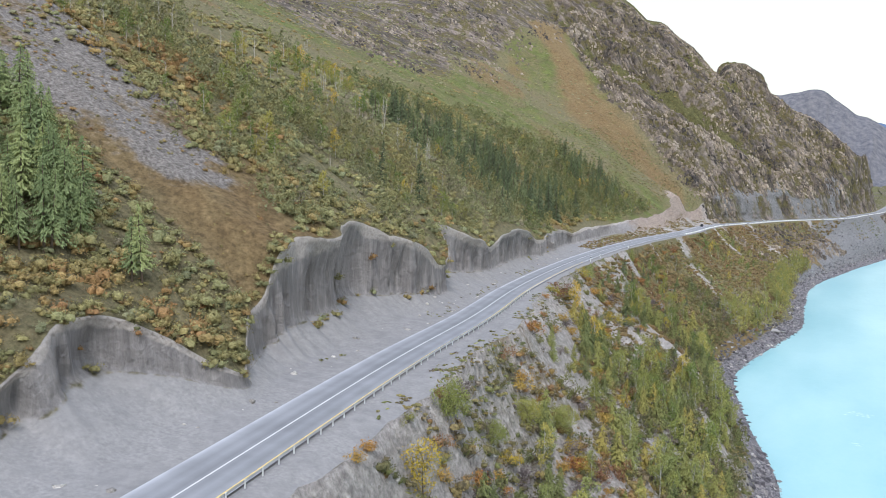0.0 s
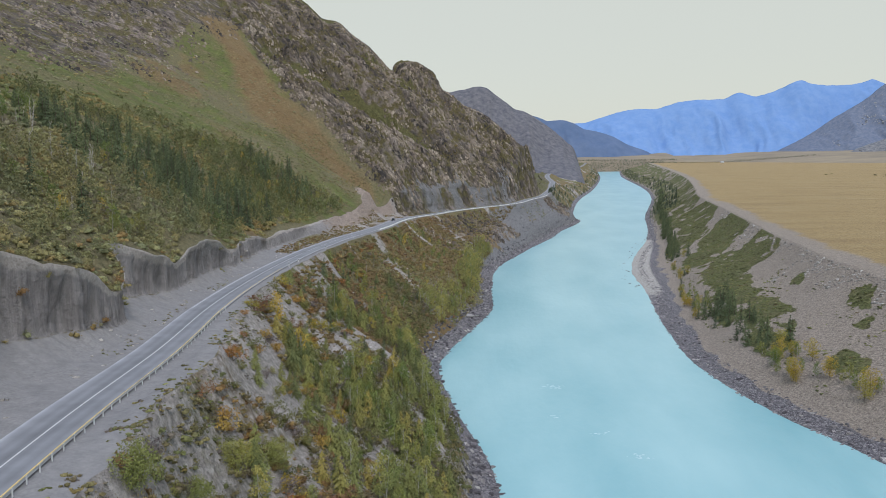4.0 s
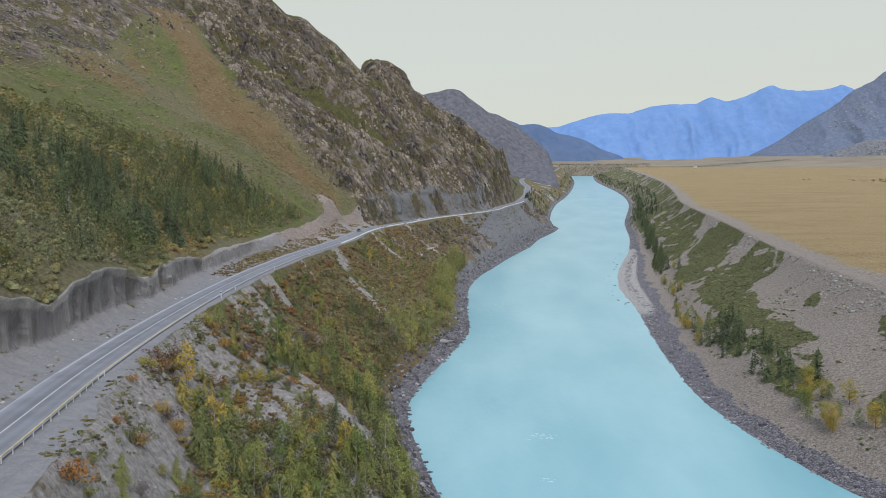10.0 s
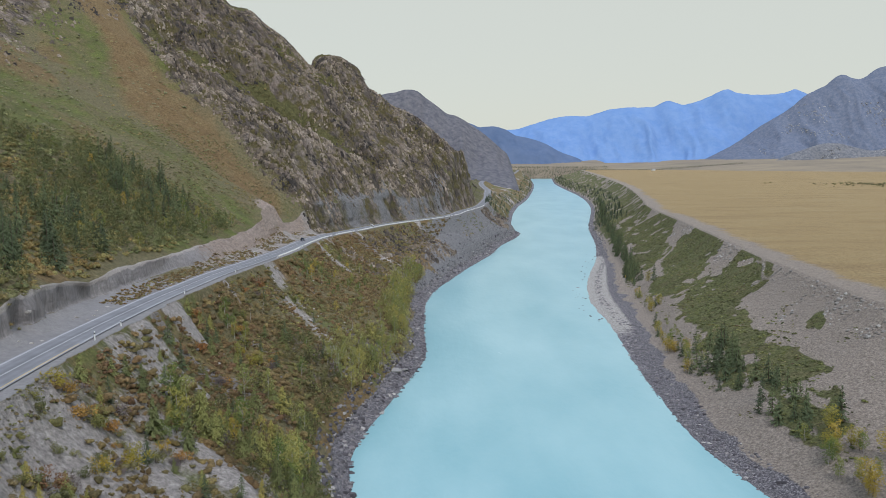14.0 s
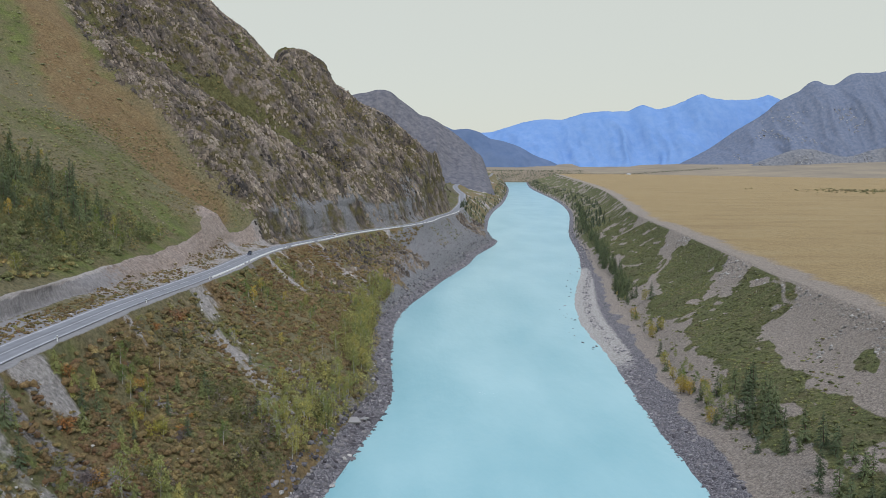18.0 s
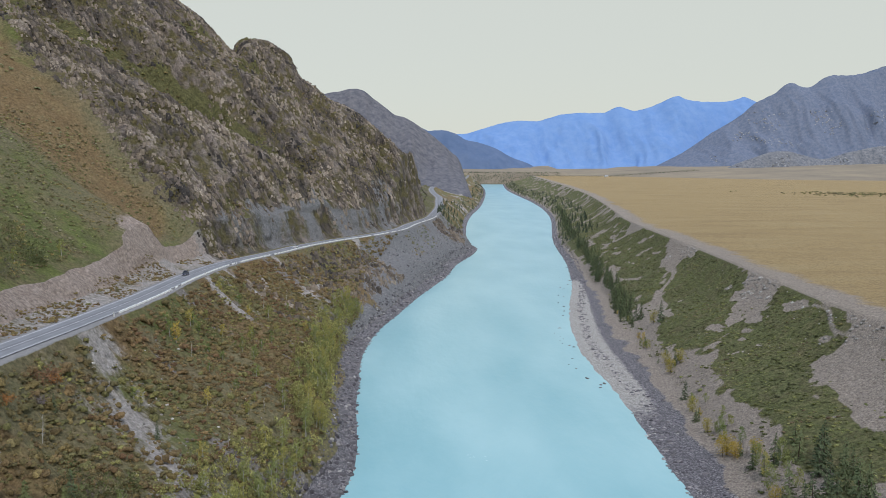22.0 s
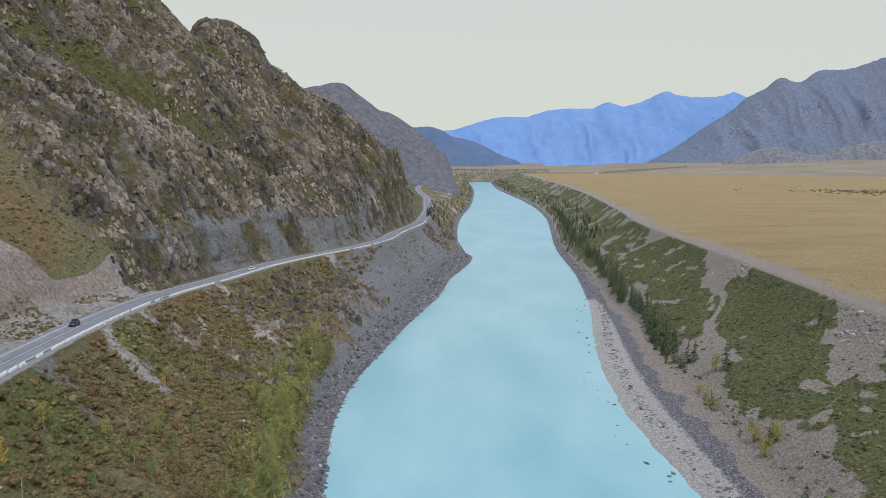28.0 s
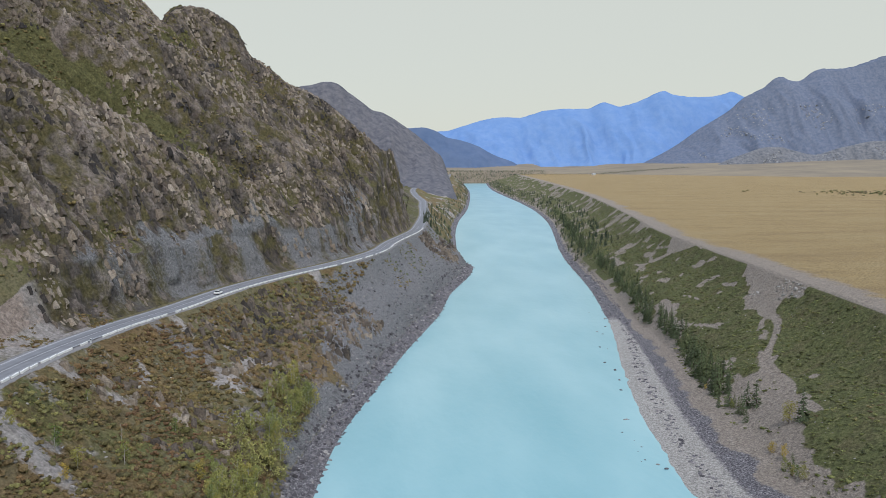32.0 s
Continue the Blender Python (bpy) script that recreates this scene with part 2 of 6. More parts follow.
def bank_spurs(x, y):
    """Spurs (high) and gullies (low) running aslant down the left bank."""
    return fbm(y + 0.65 * x + 5 * fbm(x, y, 25, 2, 55), 0.22 * (x - 0.65 * y), 30, 3, 56, True)


def ribs_of_rock(x, y):
    """The rocky mountain's ribs (high) and gullies (low), running down its face."""
    return fbm(y + 16 * fbm(x, y, 90, 2, 40) - 0.45 * x, x * 0.30, 44, 4, 41, True)


def ground_sheet():
    cols = strips()
    bands = np.array([c[0] for c in cols])
    q = np.array([c[1] for c in cols])
    Y = np.repeat(Y1[:, None], len(cols), 1)
    X, Z = np.zeros_like(Y), np.zeros_like(Y)
    y = Y1[:, None]
    rx, rz, foot, cut_h, cut_w = (line(y, t) for t in (ROAD_X, ROAD_Z, FOOT, CUT_H, CUT_W))
    sl, sr, te, pz, slope, verge = (line(y, t) for t in (SHORE_L, SHORE_R, EDGE_R, PLAIN_Z, SLOPE, VERGE))
    verge = verge * (1 + 0.16 * fbm(y, y * 0 + 4.4, 8, 3, 7)) - 0.4
    wob = fbm(y, y * 0 + 3.3, 9, 3, 5)
    foot_x = rx - foot
    top_x = foot_x - cut_w * (1 + 0.25 * wob)
    notch = sum(np.exp(-(((y - c) / w) ** 2)) for c, w in NOTCHES)
    cut_h = cut_h * (1 - 0.3 * notch) * (1 + 0.10 * fbm(y, y * 0 + 8.1, 11, 4, 9))

    even = np.exp(-(((Y1[:, None] - Y1[None, :]) / 22) ** 2)) * np.gradient(Y1)[None, :]
    even_h = (even @ cut_h) / even.sum(1, keepdims=True)

    def put(name, xs, zs):
        m = bands == name
        X[:, m], Z[:, m] = xs(q[m]), zs(q[m])

    far = np.where(y > 1160, 1 + (y - 1160) / 900, 1.0)
    slope_w = 230.0 * far
    def slope_z(u):
        near_edge = np.exp(-u / 22.0)
        lift = rz + cut_h * near_edge + even_h * (1 - near_edge)
        return lift + slope * u * (1 - 0.10 * np.clip(u / slope_w, 0, 2))
    put("ridge", lambda s: top_x - slope_w - 700 * far * (1 - s) ** 1.5, lambda s: slope_z(slope_w * np.ones_like(s)) + 130 * far * slope * (1 - s) ** 1.2)
    put("slope", lambda s: top_x - slope_w * (1 - s) ** 1.25, lambda s: slope_z(slope_w * (1 - s) ** 1.25))
    wall = 0.16 + 0.30 * step(420, 480, y)  # the wall's share of the cut's depth; the rest is its apron of scree
    heap = 0.26 + 0.24 * step(152, 136, y) + 0.06 * fbm(y, y * 0 + 6, 14, 2, 10)  # how high the apron lies against the wall
    put("cut", lambda s: top_x + (foot_x - top_x) * np.where(s < 0.6, wall * s / 0.6, wall + (1 - wall) * (s - 0.6) / 0.4),
        lambda s: rz + cut_h * np.where(s < 0.6, heap + (1 - heap) * np.clip(1 - s / 0.6, 0, 1) ** 0.85, heap * (1 - np.clip((s - 0.6) / 0.4, 0, 1)) ** 1.35))
    put("foot", lambda s: foot_x + (rx - 5.2 - foot_x) * s, lambda s: rz - 0.1 + 0.25 * (1 - s) ** 2 + 0 * s)
    put("road", lambda s: rx - 5.2 + 10.0 * s, lambda s: rz - 0.12 + 0 * s)
    put("verge", lambda s: rx + 4.8 + (verge - 4.8) * s, lambda s: rz - 0.14 - 0.9 * s**2 * (verge > 8) + 0 * s)
    beach_l = 5.6 + 3.4 * fbm(y, y * 0 + 1.7, 26, 4, 3)
    bank_x0, bank_x1 = rx + verge, sl - beach_l
    put("bank", lambda s: bank_x0 + (bank_x1 - bank_x0) * s, lambda s: (rz - 0.6) + (2.6 - rz + 0.6) * (s + 0.07 * np.sin(s * 6.28)))
    put("beach", lambda s: bank_x1 + (sl - bank_x1) * s, lambda s: 2.6 * (1 - s) ** 1.2)
    put("bed", lambda s: sl + (sr - sl) * s, lambda s: -3.0 * np.sin(np.pi * s) ** 0.5 + 0 * y)
    bar_w = line(y, [(-200, 8), (420, 12), (560, 20), (650, 28), (760, 26), (850, 14), (1000, 8), (5000, 10)])
    put("bar", lambda s: sr + bar_w * s, lambda s: 3.0 * s**1.3 + 0 * y)
    put("rise", lambda s: sr + bar_w + (te - sr - bar_w) * s, lambda s: 3.0 + (pz - 3.0) * (0.75 * s + 0.25 * s**2 + 0.05 * np.sin(6.28 * s)))
    put("plain", lambda s: te + 4200 * s**2.4, lambda s: pz + 3 * s**2)
    # relief
    hill = np.isin(bands, ["ridge", "slope"])[None, :] * np.ones_like(Y)
    u = np.clip((top_x - X) / 60, 0, 1)
    edge = rock_edge(X) + 9 * fbm(X, Y, 40, 4, 21)
    rock = step(-14, 14, Y - edge) * step(-30, 20, 2600 - Y) * np.isin(bands, ["ridge", "slope", "cut"])[None, :]
    Z += hill * u * (fbm(X, Y, 150, 3, 31) * 7 + fbm(X, Y, 28, 3, 32) * 1.6 * (1 - rock))
    crag = ribs_of_rock(X, Y)
    calm = 1 - 0.5 * np.exp(-(((X + 135) / 36) ** 2 + ((Y - 1058) / 50) ** 2))
    wx, wy = X + 2.2 * fbm(X, Y, 7, 3, 44), Y + 2.2 * fbm(X, Y, 7, 3, 45) - 0.12 * X
    big, _ = cells(wx * 0.36, wy, 7.5, 46)
    mid, gap = cells(wx * 0.40, wy, 3.1, 47)
    near = np.where(Y < 1160, 1.0, 0.4)
    # Random rock tone per block, plus crevice shade put into gaps and low blocks.
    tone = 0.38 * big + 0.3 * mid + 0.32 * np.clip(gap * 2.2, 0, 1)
    ease = np.clip(u * 4 + 0.25, 0, 1)
    Z += rock * calm * ease * near * hill * ((crag - 0.6) * 46 + (big - 0.5) * 7.0 + (mid - 0.5) * 4.2 + fbm(X, Y, 5, 2, 49) * 0.8)
    face = (bands == "cut")[None, :] * np.sin(np.pi * np.clip(q, 0, 1))[None, :] * step(650, 690, Y) * near
    blk, _ = cells(Z * 0.5 + 1.5 * fbm(Y, Z, 6, 2, 54), Y - 0.35 * Z, 4.2, 53)
    X += face * ((big - 0.5) * 2.2 + (mid - 0.5) * 1.2 + (blk - 0.5) * 3.2 * np.clip(cut_h / 30, 0.4, 1.3))
    tone = tone + (bands == "cut")[None, :] * 0.6 * (blk - tone)
    # the mountain's end: its skyline with the knob and the notch beside it
    high = (hill > 0) & (Y > 640)
    rough = 2.0 * fbm(X, Y, 9, 3, 48) + (mid - 0.5) * 3.0
    for back in (120.0, 430.0):
        k = np.clip((Y - back) / (1050 - back), 0.2, 1.0)
        cap = 83 + (line(X / k, CREST_END) - 83) * k - 1.0 + 4.0 * (crag - 0.6) + 0.5 * rough * step(1040, 980, Y) - 3.0 * step(1040, 980, Y)
        Z = np.where(high & (Y <= 1050), np.minimum(Z, np.maximum(cap, 45)), Z)
    end = line(X, CREST_END) + 5.0 * (fbm(X, Y * 0.5, 8, 3, 50, True) - 0.62)
    Z = np.where(high & (Y > 1050), np.minimum(Z, end - 0.9 * (Y - 1050) + 0.6 * rough), Z)
    Z = np.where(high & (np.abs(Y - 1042) < 34), np.maximum(Z, end - 0.6 * np.abs(Y - 1042) - 1.0 + 0.4 * rough - 1.5 * np.clip(X + 30, 0, 99)), Z)
    Z = np.maximum(Z, np.where(high, rz + 2, -99))
    bank = np.isin(bands, ["bank"])[None, :] * np.sin(np.pi * np.clip(q, 0, 1))[None, :] ** 0.5
    spur = bank_spurs(X, Y)
    Z += bank * ((spur - 0.55) * 7.5 + fbm(X, Y, 45, 2, 51) * 1.6 + fbm(X, Y, 9, 3, 52) * 0.8)
    knoll = np.exp(-(((X + 40) / 9) ** 2 + ((Y - 176) / 14) ** 2)) + 0.7 * np.exp(-(((X + 47) / 6) ** 2 + ((Y - 205) / 12) ** 2))
    Z += np.isin(bands, ["verge", "bank"])[None, :] * knoll * 1.6 * step(5.5, 9, X - rx)
    rise = (bands == "rise")[None, :] * np.sin(np.pi * q)[None, :] ** 0.6
    Z += rise * (fbm(X, Y, 50, 4, 61) * 3.0 + fbm(X, Y, 8, 3, 62) * 0.5)
    shore = np.isin(bands, ["beach", "bar"])[None, :] * np.sin(np.pi * np.clip(q * 0.9 + 0.1, 0, 1))[None, :]
    Z += shore * (fbm(X, Y, 7, 3, 71) * (0.28 + 0.2 * (bands == "beach")[None, :]))
    cutm = (bands == "cut")[None, :] * np.sin(np.pi * q)[None, :]
    ribs = fbm(Y, Z * 0.05, 6.5, 3, 81, True)
    group = step(0.0, 0.3, fbm(Y, Y * 0 + 5, 16, 2, 82))
    flute = step(0.42, 0.68, vnoise(Y / 1.35, Z * 0.04, 86)) * step(0.0, 0.25, fbm(Y, Y * 0 + 7, 17, 3, 87))
    pillar = step(0.5, 0.72, vnoise(Y / 2.6 + 0.4 * fbm(Y, Z, 5, 2, 90), Z * 0.03, 91)) * step(0.05, 0.3, fbm(Y, Y * 0 + 9, 22, 2, 92))
    X += cutm * step(420, 340, Y) * (-2.2 * pillar * step(150, 170, Y) -1.3 * flute - (ribs**4) * 3.4 * group - (1 - ribs) * 0.35 + (0.6 + 2.0 * step(135, 165, Y)) * fbm(Y, Y * 0 + 2, 26, 3, 84) + 0.45 * fbm(Y, Z, 3.5, 4, 85) - 1.3 * step(0.84, 0.96, fbm(Y + 0.15 * Z, Z * 0.22, 7, 2, 89, True)))
    X += cutm * step(340, 420, Y) * (fbm(Y, Z * 0.3, 14, 3, 83) * 2.2 + fbm(Y, Z, 4, 2, 88) * 0.5)
    return X, Y, Z, bands, q, rock, crag, tone


def mesh_grid(name, X, Y, Z):
    rows, cols = X.shape
    me = bpy.data.meshes.new(name)
    co = np.stack([X, Y, Z], -1).reshape(-1, 3).astype(np.float32)
    i = np.arange(rows * cols).reshape(rows, cols)
    f = np.stack([i[:-1, :-1], i[:-1, 1:], i[1:, 1:], i[1:, :-1]], -1).reshape(-1, 4)
    me.vertices.add(len(co))
    me.vertices.foreach_set("co", co.ravel())
    me.loops.add(f.size)
    me.loops.foreach_set("vertex_index", f.ravel().astype(np.int32))
    me.polygons.add(len(f))
    me.polygons.foreach_set("loop_start", np.arange(0, f.size, 4, dtype=np.int32))
    me.update(calc_edges=True)
    me.validate()
    return me


def mask(me, name, values):
    at = me.attributes.new(name, "FLOAT", "POINT")
    at.data.foreach_set("value", np.clip(values, 0, 1).astype(np.float32).ravel())

# ---- materials ----
def material(name):
    m = bpy.data.materials.new(name)
    m.use_nodes = True
    return m, m.node_tree.nodes, m.node_tree.links, m.node_tree.nodes["Principled BSDF"]


def simple(name, color, rough=0.8, metal=0.0):
    m, n, l, b = material(name)
    b.inputs["Base Color"].default_value, b.inputs["Roughness"].default_value, b.inputs["Metallic"].default_value = (*color, 1), rough, metal
    return m


def ground_material():
    m, n, l, b = material("valley_ground")
    b.inputs["Roughness"].default_value = 0.95
    b.inputs["Specular IOR Level"].default_value = 0.15
    geo = n.new("ShaderNodeNewGeometry")

    def noise(scale, detail=6, rough=0.6, stretch=None):
        t = n.new("ShaderNodeTexNoise")
        t.inputs["Scale"].default_value, t.inputs["Detail"].default_value, t.inputs["Roughness"].default_value = scale, detail, rough
        if stretch:
            mp = n.new("ShaderNodeMapping")
            mp.inputs["Scale"].default_value = stretch
            l.new(geo.outputs["Position"], mp.inputs["Vector"])
            l.new(mp.outputs[0], t.inputs["Vector"])
        else:
            l.new(geo.outputs["Position"], t.inputs["Vector"])
        return t.outputs["Fac"]

    def ramp(fac, *stops):
        r = n.new("ShaderNodeValToRGB")
        e = r.color_ramp.elements
        while len(e) < len(stops):
            e.new(0.5)
        for el, (p, c) in zip(e, stops):
            el.position, el.color = p, (*c, 1) if len(c) == 3 else c
        l.new(fac, r.inputs[0])
        return r.outputs[0]

    def mix(a, b_, fac):
        x = n.new("ShaderNodeMix")
        x.data_type = "RGBA"
        l.new(a, x.inputs["A"])
        l.new(b_, x.inputs["B"])
        l.new(fac, x.inputs["Factor"])
        return x.outputs["Result"]

    def attr(name, fray, width=0.25):
        """A mask with an edge frayed by noise."""
        a = n.new("ShaderNodeAttribute")
        a.attribute_name = name
        s = n.new("ShaderNodeMath")
        s.operation = "MULTIPLY_ADD"
        l.new(fray, s.inputs[0])
        s.inputs[1].default_value, s.inputs[2].default_value = 0.9, -0.45
        p = n.new("ShaderNodeMath")
        l.new(a.outputs["Fac"], p.inputs[0])
        l.new(s.outputs[0], p.inputs[1])
        r = n.new("ShaderNodeMapRange")
        r.interpolation_type = "SMOOTHSTEP"
        r.inputs["From Min"].default_value, r.inputs["From Max"].default_value = 0.5 - width, 0.5 + width
        l.new(p.outputs[0], r.inputs["Value"])
        return r.outputs[0]

    big, mid, small, tiny = noise(0.025), noise(0.12), noise(0.6), noise(2.2)
    meadow = mix(ramp(big, (0.3, (0.17, 0.145, 0.082)), (0.5, (0.16, 0.15, 0.08)), (0.7, (0.19, 0.145, 0.09))), ramp(small, (0.35, (0.125, 0.115, 0.055)), (0.7, (0.25, 0.2, 0.1))), mid)
    rust = mix(ramp(small, (0.3, (0.135, 0.09, 0.04)), (0.7, (0.235, 0.156, 0.07))), ramp(small, (0.3, (0.155, 0.109, 0.05)), (0.7, (0.255, 0.182, 0.084))), ramp(mid, (0.42, (0, 0, 0)), (0.6, (1, 1, 1))))
    green = mix(ramp(mid, (0.3, (0.085, 0.102, 0.03)), (0.7, (0.155, 0.178, 0.048))), ramp(small, (0.3, (0.12, 0.10, 0.055)), (0.7, (0.22, 0.18, 0.09))), ramp(noise(0.08, 7, 0.7), (0.42, (0, 0, 0)), (0.62, (0.85, 0.85, 0.85))))
    streak = noise(0.5, 9, 0.75, (0.35, 1.0, 0.3))
    stone = mix(ramp(streak, (0.36, (0.04, 0.037, 0.034)), (0.5, (0.145, 0.125, 0.11)), (0.64, (0.36, 0.305, 0.27))), ramp(big, (0.35, (0.10, 0.095, 0.09)), (0.65, (0.19, 0.13, 0.10))), big)
    crack = n.new("ShaderNodeTexVoronoi")
    crack.feature = "DISTANCE_TO_EDGE"
    crack.inputs["Scale"].default_value = 0.22
    wob, mpc = n.new("ShaderNodeVectorMath"), n.new("ShaderNodeMapping")
    wob.operation = "MULTIPLY_ADD"
    nz = n.new("ShaderNodeTexNoise")
    nz.inputs["Scale"].default_value, nz.inputs["Detail"].default_value = 0.15, 4
    l.new(geo.outputs["Position"], nz.inputs["Vector"])
    l.new(nz.outputs["Color"], wob.inputs[0])
    wob.inputs[1].default_value = (9, 9, 9)
    l.new(geo.outputs["Position"], wob.inputs[2])
    mpc.inputs["Scale"].default_value, mpc.inputs["Rotation"].default_value = (0.55, 1.5, 0.45), (0.15, 0.1, 0.3)
    l.new(wob.outputs[0], mpc.inputs["Vector"])
    l.new(mpc.outputs[0], crack.inputs["Vector"])
    stone = mix(ramp(noise(0.9, 4), (0.3, (0.05, 0.045, 0.04)), (0.7, (0.10, 0.09, 0.08))), stone, ramp(crack.outputs["Distance"], (0.0, (0, 0, 0)), (0.13, (1, 1, 1))))
    # Colour by tone: painted shade in the crevices, pale rock on raised blocks.
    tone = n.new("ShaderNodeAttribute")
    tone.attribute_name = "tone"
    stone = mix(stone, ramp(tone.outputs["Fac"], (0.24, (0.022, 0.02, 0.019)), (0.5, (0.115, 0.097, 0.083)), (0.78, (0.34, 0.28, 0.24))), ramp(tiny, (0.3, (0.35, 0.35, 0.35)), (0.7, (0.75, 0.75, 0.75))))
    mossy = mix(stone, ramp(small, (0.3, (0.07, 0.066, 0.028)), (0.7, (0.16, 0.13, 0.056))), ramp(mid, (0.44, (0, 0, 0)), (0.58, (1, 1, 1))))
    scree = ramp(tiny, (0.3, (0.165, 0.145, 0.13)), (0.7, (0.275, 0.25, 0.23)))
    slate = ramp(tiny, (0.3, (0.12, 0.12, 0.125)), (0.7, (0.27, 0.265, 0.265)))
    loam = ramp(noise(1.3, 8, 0.7, (1.0, 1.0, 0.09)), (0.3, (0.155, 0.146, 0.146)), (0.5, (0.245, 0.23, 0.228)), (0.7, (0.38, 0.355, 0.345)))
    apron = ramp(small, (0.3, (0.175, 0.17, 0.172)), (0.7, (0.25, 0.242, 0.24)))
    clay = ramp(small, (0.3, (0.25, 0.195, 0.16)), (0.7, (0.40, 0.325, 0.275)))
    sand = ramp(tiny, (0.25, (0.23, 0.19, 0.155)), (0.75, (0.36, 0.305, 0.25)))
    field = mix(ramp(noise(0.03, 6, 0.6, (0.35, 1.0, 1.0)), (0.3, (0.25, 0.165, 0.07)), (0.5, (0.355, 0.245, 0.10)), (0.7, (0.39, 0.295, 0.14))), ramp(small, (0.3, (0.25, 0.175, 0.08)), (0.7, (0.38, 0.285, 0.14))), mid)
    cobble = ramp(tiny, (0.3, (0.06, 0.055, 0.064)), (0.5, (0.155, 0.145, 0.158)), (0.7, (0.38, 0.36, 0.355)))
    pale = ramp(tiny, (0.3, (0.30, 0.28, 0.255)), (0.7, (0.5, 0.47, 0.43)))
    col = meadow
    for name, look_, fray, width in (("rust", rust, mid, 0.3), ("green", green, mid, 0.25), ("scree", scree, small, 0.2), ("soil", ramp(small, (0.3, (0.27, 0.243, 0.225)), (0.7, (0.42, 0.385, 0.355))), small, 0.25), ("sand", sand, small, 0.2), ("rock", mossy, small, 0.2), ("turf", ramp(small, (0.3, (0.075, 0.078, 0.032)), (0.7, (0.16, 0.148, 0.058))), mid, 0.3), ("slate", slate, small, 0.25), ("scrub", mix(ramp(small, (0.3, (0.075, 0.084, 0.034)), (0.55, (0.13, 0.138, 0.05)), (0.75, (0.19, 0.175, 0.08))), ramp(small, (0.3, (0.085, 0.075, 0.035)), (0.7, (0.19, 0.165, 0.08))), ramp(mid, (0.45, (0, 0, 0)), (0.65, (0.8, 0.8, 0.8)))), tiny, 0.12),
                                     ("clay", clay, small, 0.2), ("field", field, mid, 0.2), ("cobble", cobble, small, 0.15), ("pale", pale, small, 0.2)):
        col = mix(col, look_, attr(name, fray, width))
    grain, spread = n.new("ShaderNodeHueSaturation"), n.new("ShaderNodeMapRange")
    grain.inputs["Saturation"].default_value = 0.93
    spread.inputs["From Min"].default_value, spread.inputs["From Max"].default_value, spread.inputs["To Min"].default_value, spread.inputs["To Max"].default_value = 0.35, 0.65, 0.54, 1.38
    l.new(noise(1.1, 10, 0.75), spread.inputs["Value"])
    l.new(spread.outputs[0], grain.inputs["Value"])
    l.new(col, grain.inputs["Color"])
    dusty = attr("apron", small, 0.2)
    walled = mix(grain.outputs[0], mix(loam, ramp(mid, (0.35, (0.20, 0.19, 0.19)), (0.65, (0.43, 0.41, 0.39))), ramp(small, (0.35, (0.08, 0.08, 0.08)), (0.65, (0.38, 0.38, 0.38)))), attr("loam", small, 0.15))
    walled = mix(walled, ramp(tiny, (0.3, (0.34, 0.31, 0.285)), (0.7, (0.52, 0.48, 0.45))), attr("cap", small, 0.25))
    l.new(mix(walled, mix(apron, ramp(tiny, (0.3, (0.165, 0.16, 0.16)), (0.7, (0.32, 0.308, 0.298))), ramp(mid, (0.4, (0.1, 0.1, 0.1)), (0.6, (0.5, 0.5, 0.5)))), dusty), b.inputs["Base Color"])
    calm = n.new("ShaderNodeMapRange")
    calm.inputs["To Min"].default_value, calm.inputs["To Max"].default_value = 1.0, 0.25
    l.new(dusty, calm.inputs["Value"])
    bump = n.new("ShaderNodeBump")
    bump.inputs["Distance"].default_value = 1.5
    l.new(calm.outputs[0], bump.inputs["Strength"])
    l.new(noise(0.45, 9, 0.72), bump.inputs["Height"])
    l.new(bump.outputs[0], b.inputs["Normal"])
    return m


GROUND = ground_material()


def water_material():
    m, n, l, b = material("glacial_water")
    geo = n.new("ShaderNodeNewGeometry")
    t = n.new("ShaderNodeTexNoise")
    t.inputs["Scale"].default_value, t.inputs["Detail"].default_value = 0.03, 5
    mp = n.new("ShaderNodeMapping")
    mp.inputs["Scale"].default_value = (1.0, 0.35, 1)
    l.new(geo.outputs["Position"], mp.inputs[0])
    l.new(mp.outputs[0], t.inputs["Vector"])
    r = n.new("ShaderNodeValToRGB")
    r.color_ramp.elements[0].position, r.color_ramp.elements[0].color = 0.3, (0.175, 0.39, 0.435, 1)
    r.color_ramp.elements[1].position, r.color_ramp.elements[1].color = 0.72, (0.30, 0.51, 0.54, 1)
    l.new(t.outputs["Fac"], r.inputs[0])
    l.new(r.outputs[0], b.inputs["Base Color"])
    b.inputs["Roughness"].default_value = 0.28
    w = n.new("ShaderNodeTexNoise")
    w.inputs["Scale"].default_value, w.inputs["Detail"].default_value = 0.35, 5
    l.new(mp.outputs[0], w.inputs["Vector"])
    bump = n.new("ShaderNodeBump")
    bump.inputs["Strength"].default_value, bump.inputs["Distance"].default_value = 0.32, 0.5
    l.new(w.outputs["Fac"], bump.inputs["Height"])
    l.new(bump.outputs[0], b.inputs["Normal"])
    return m


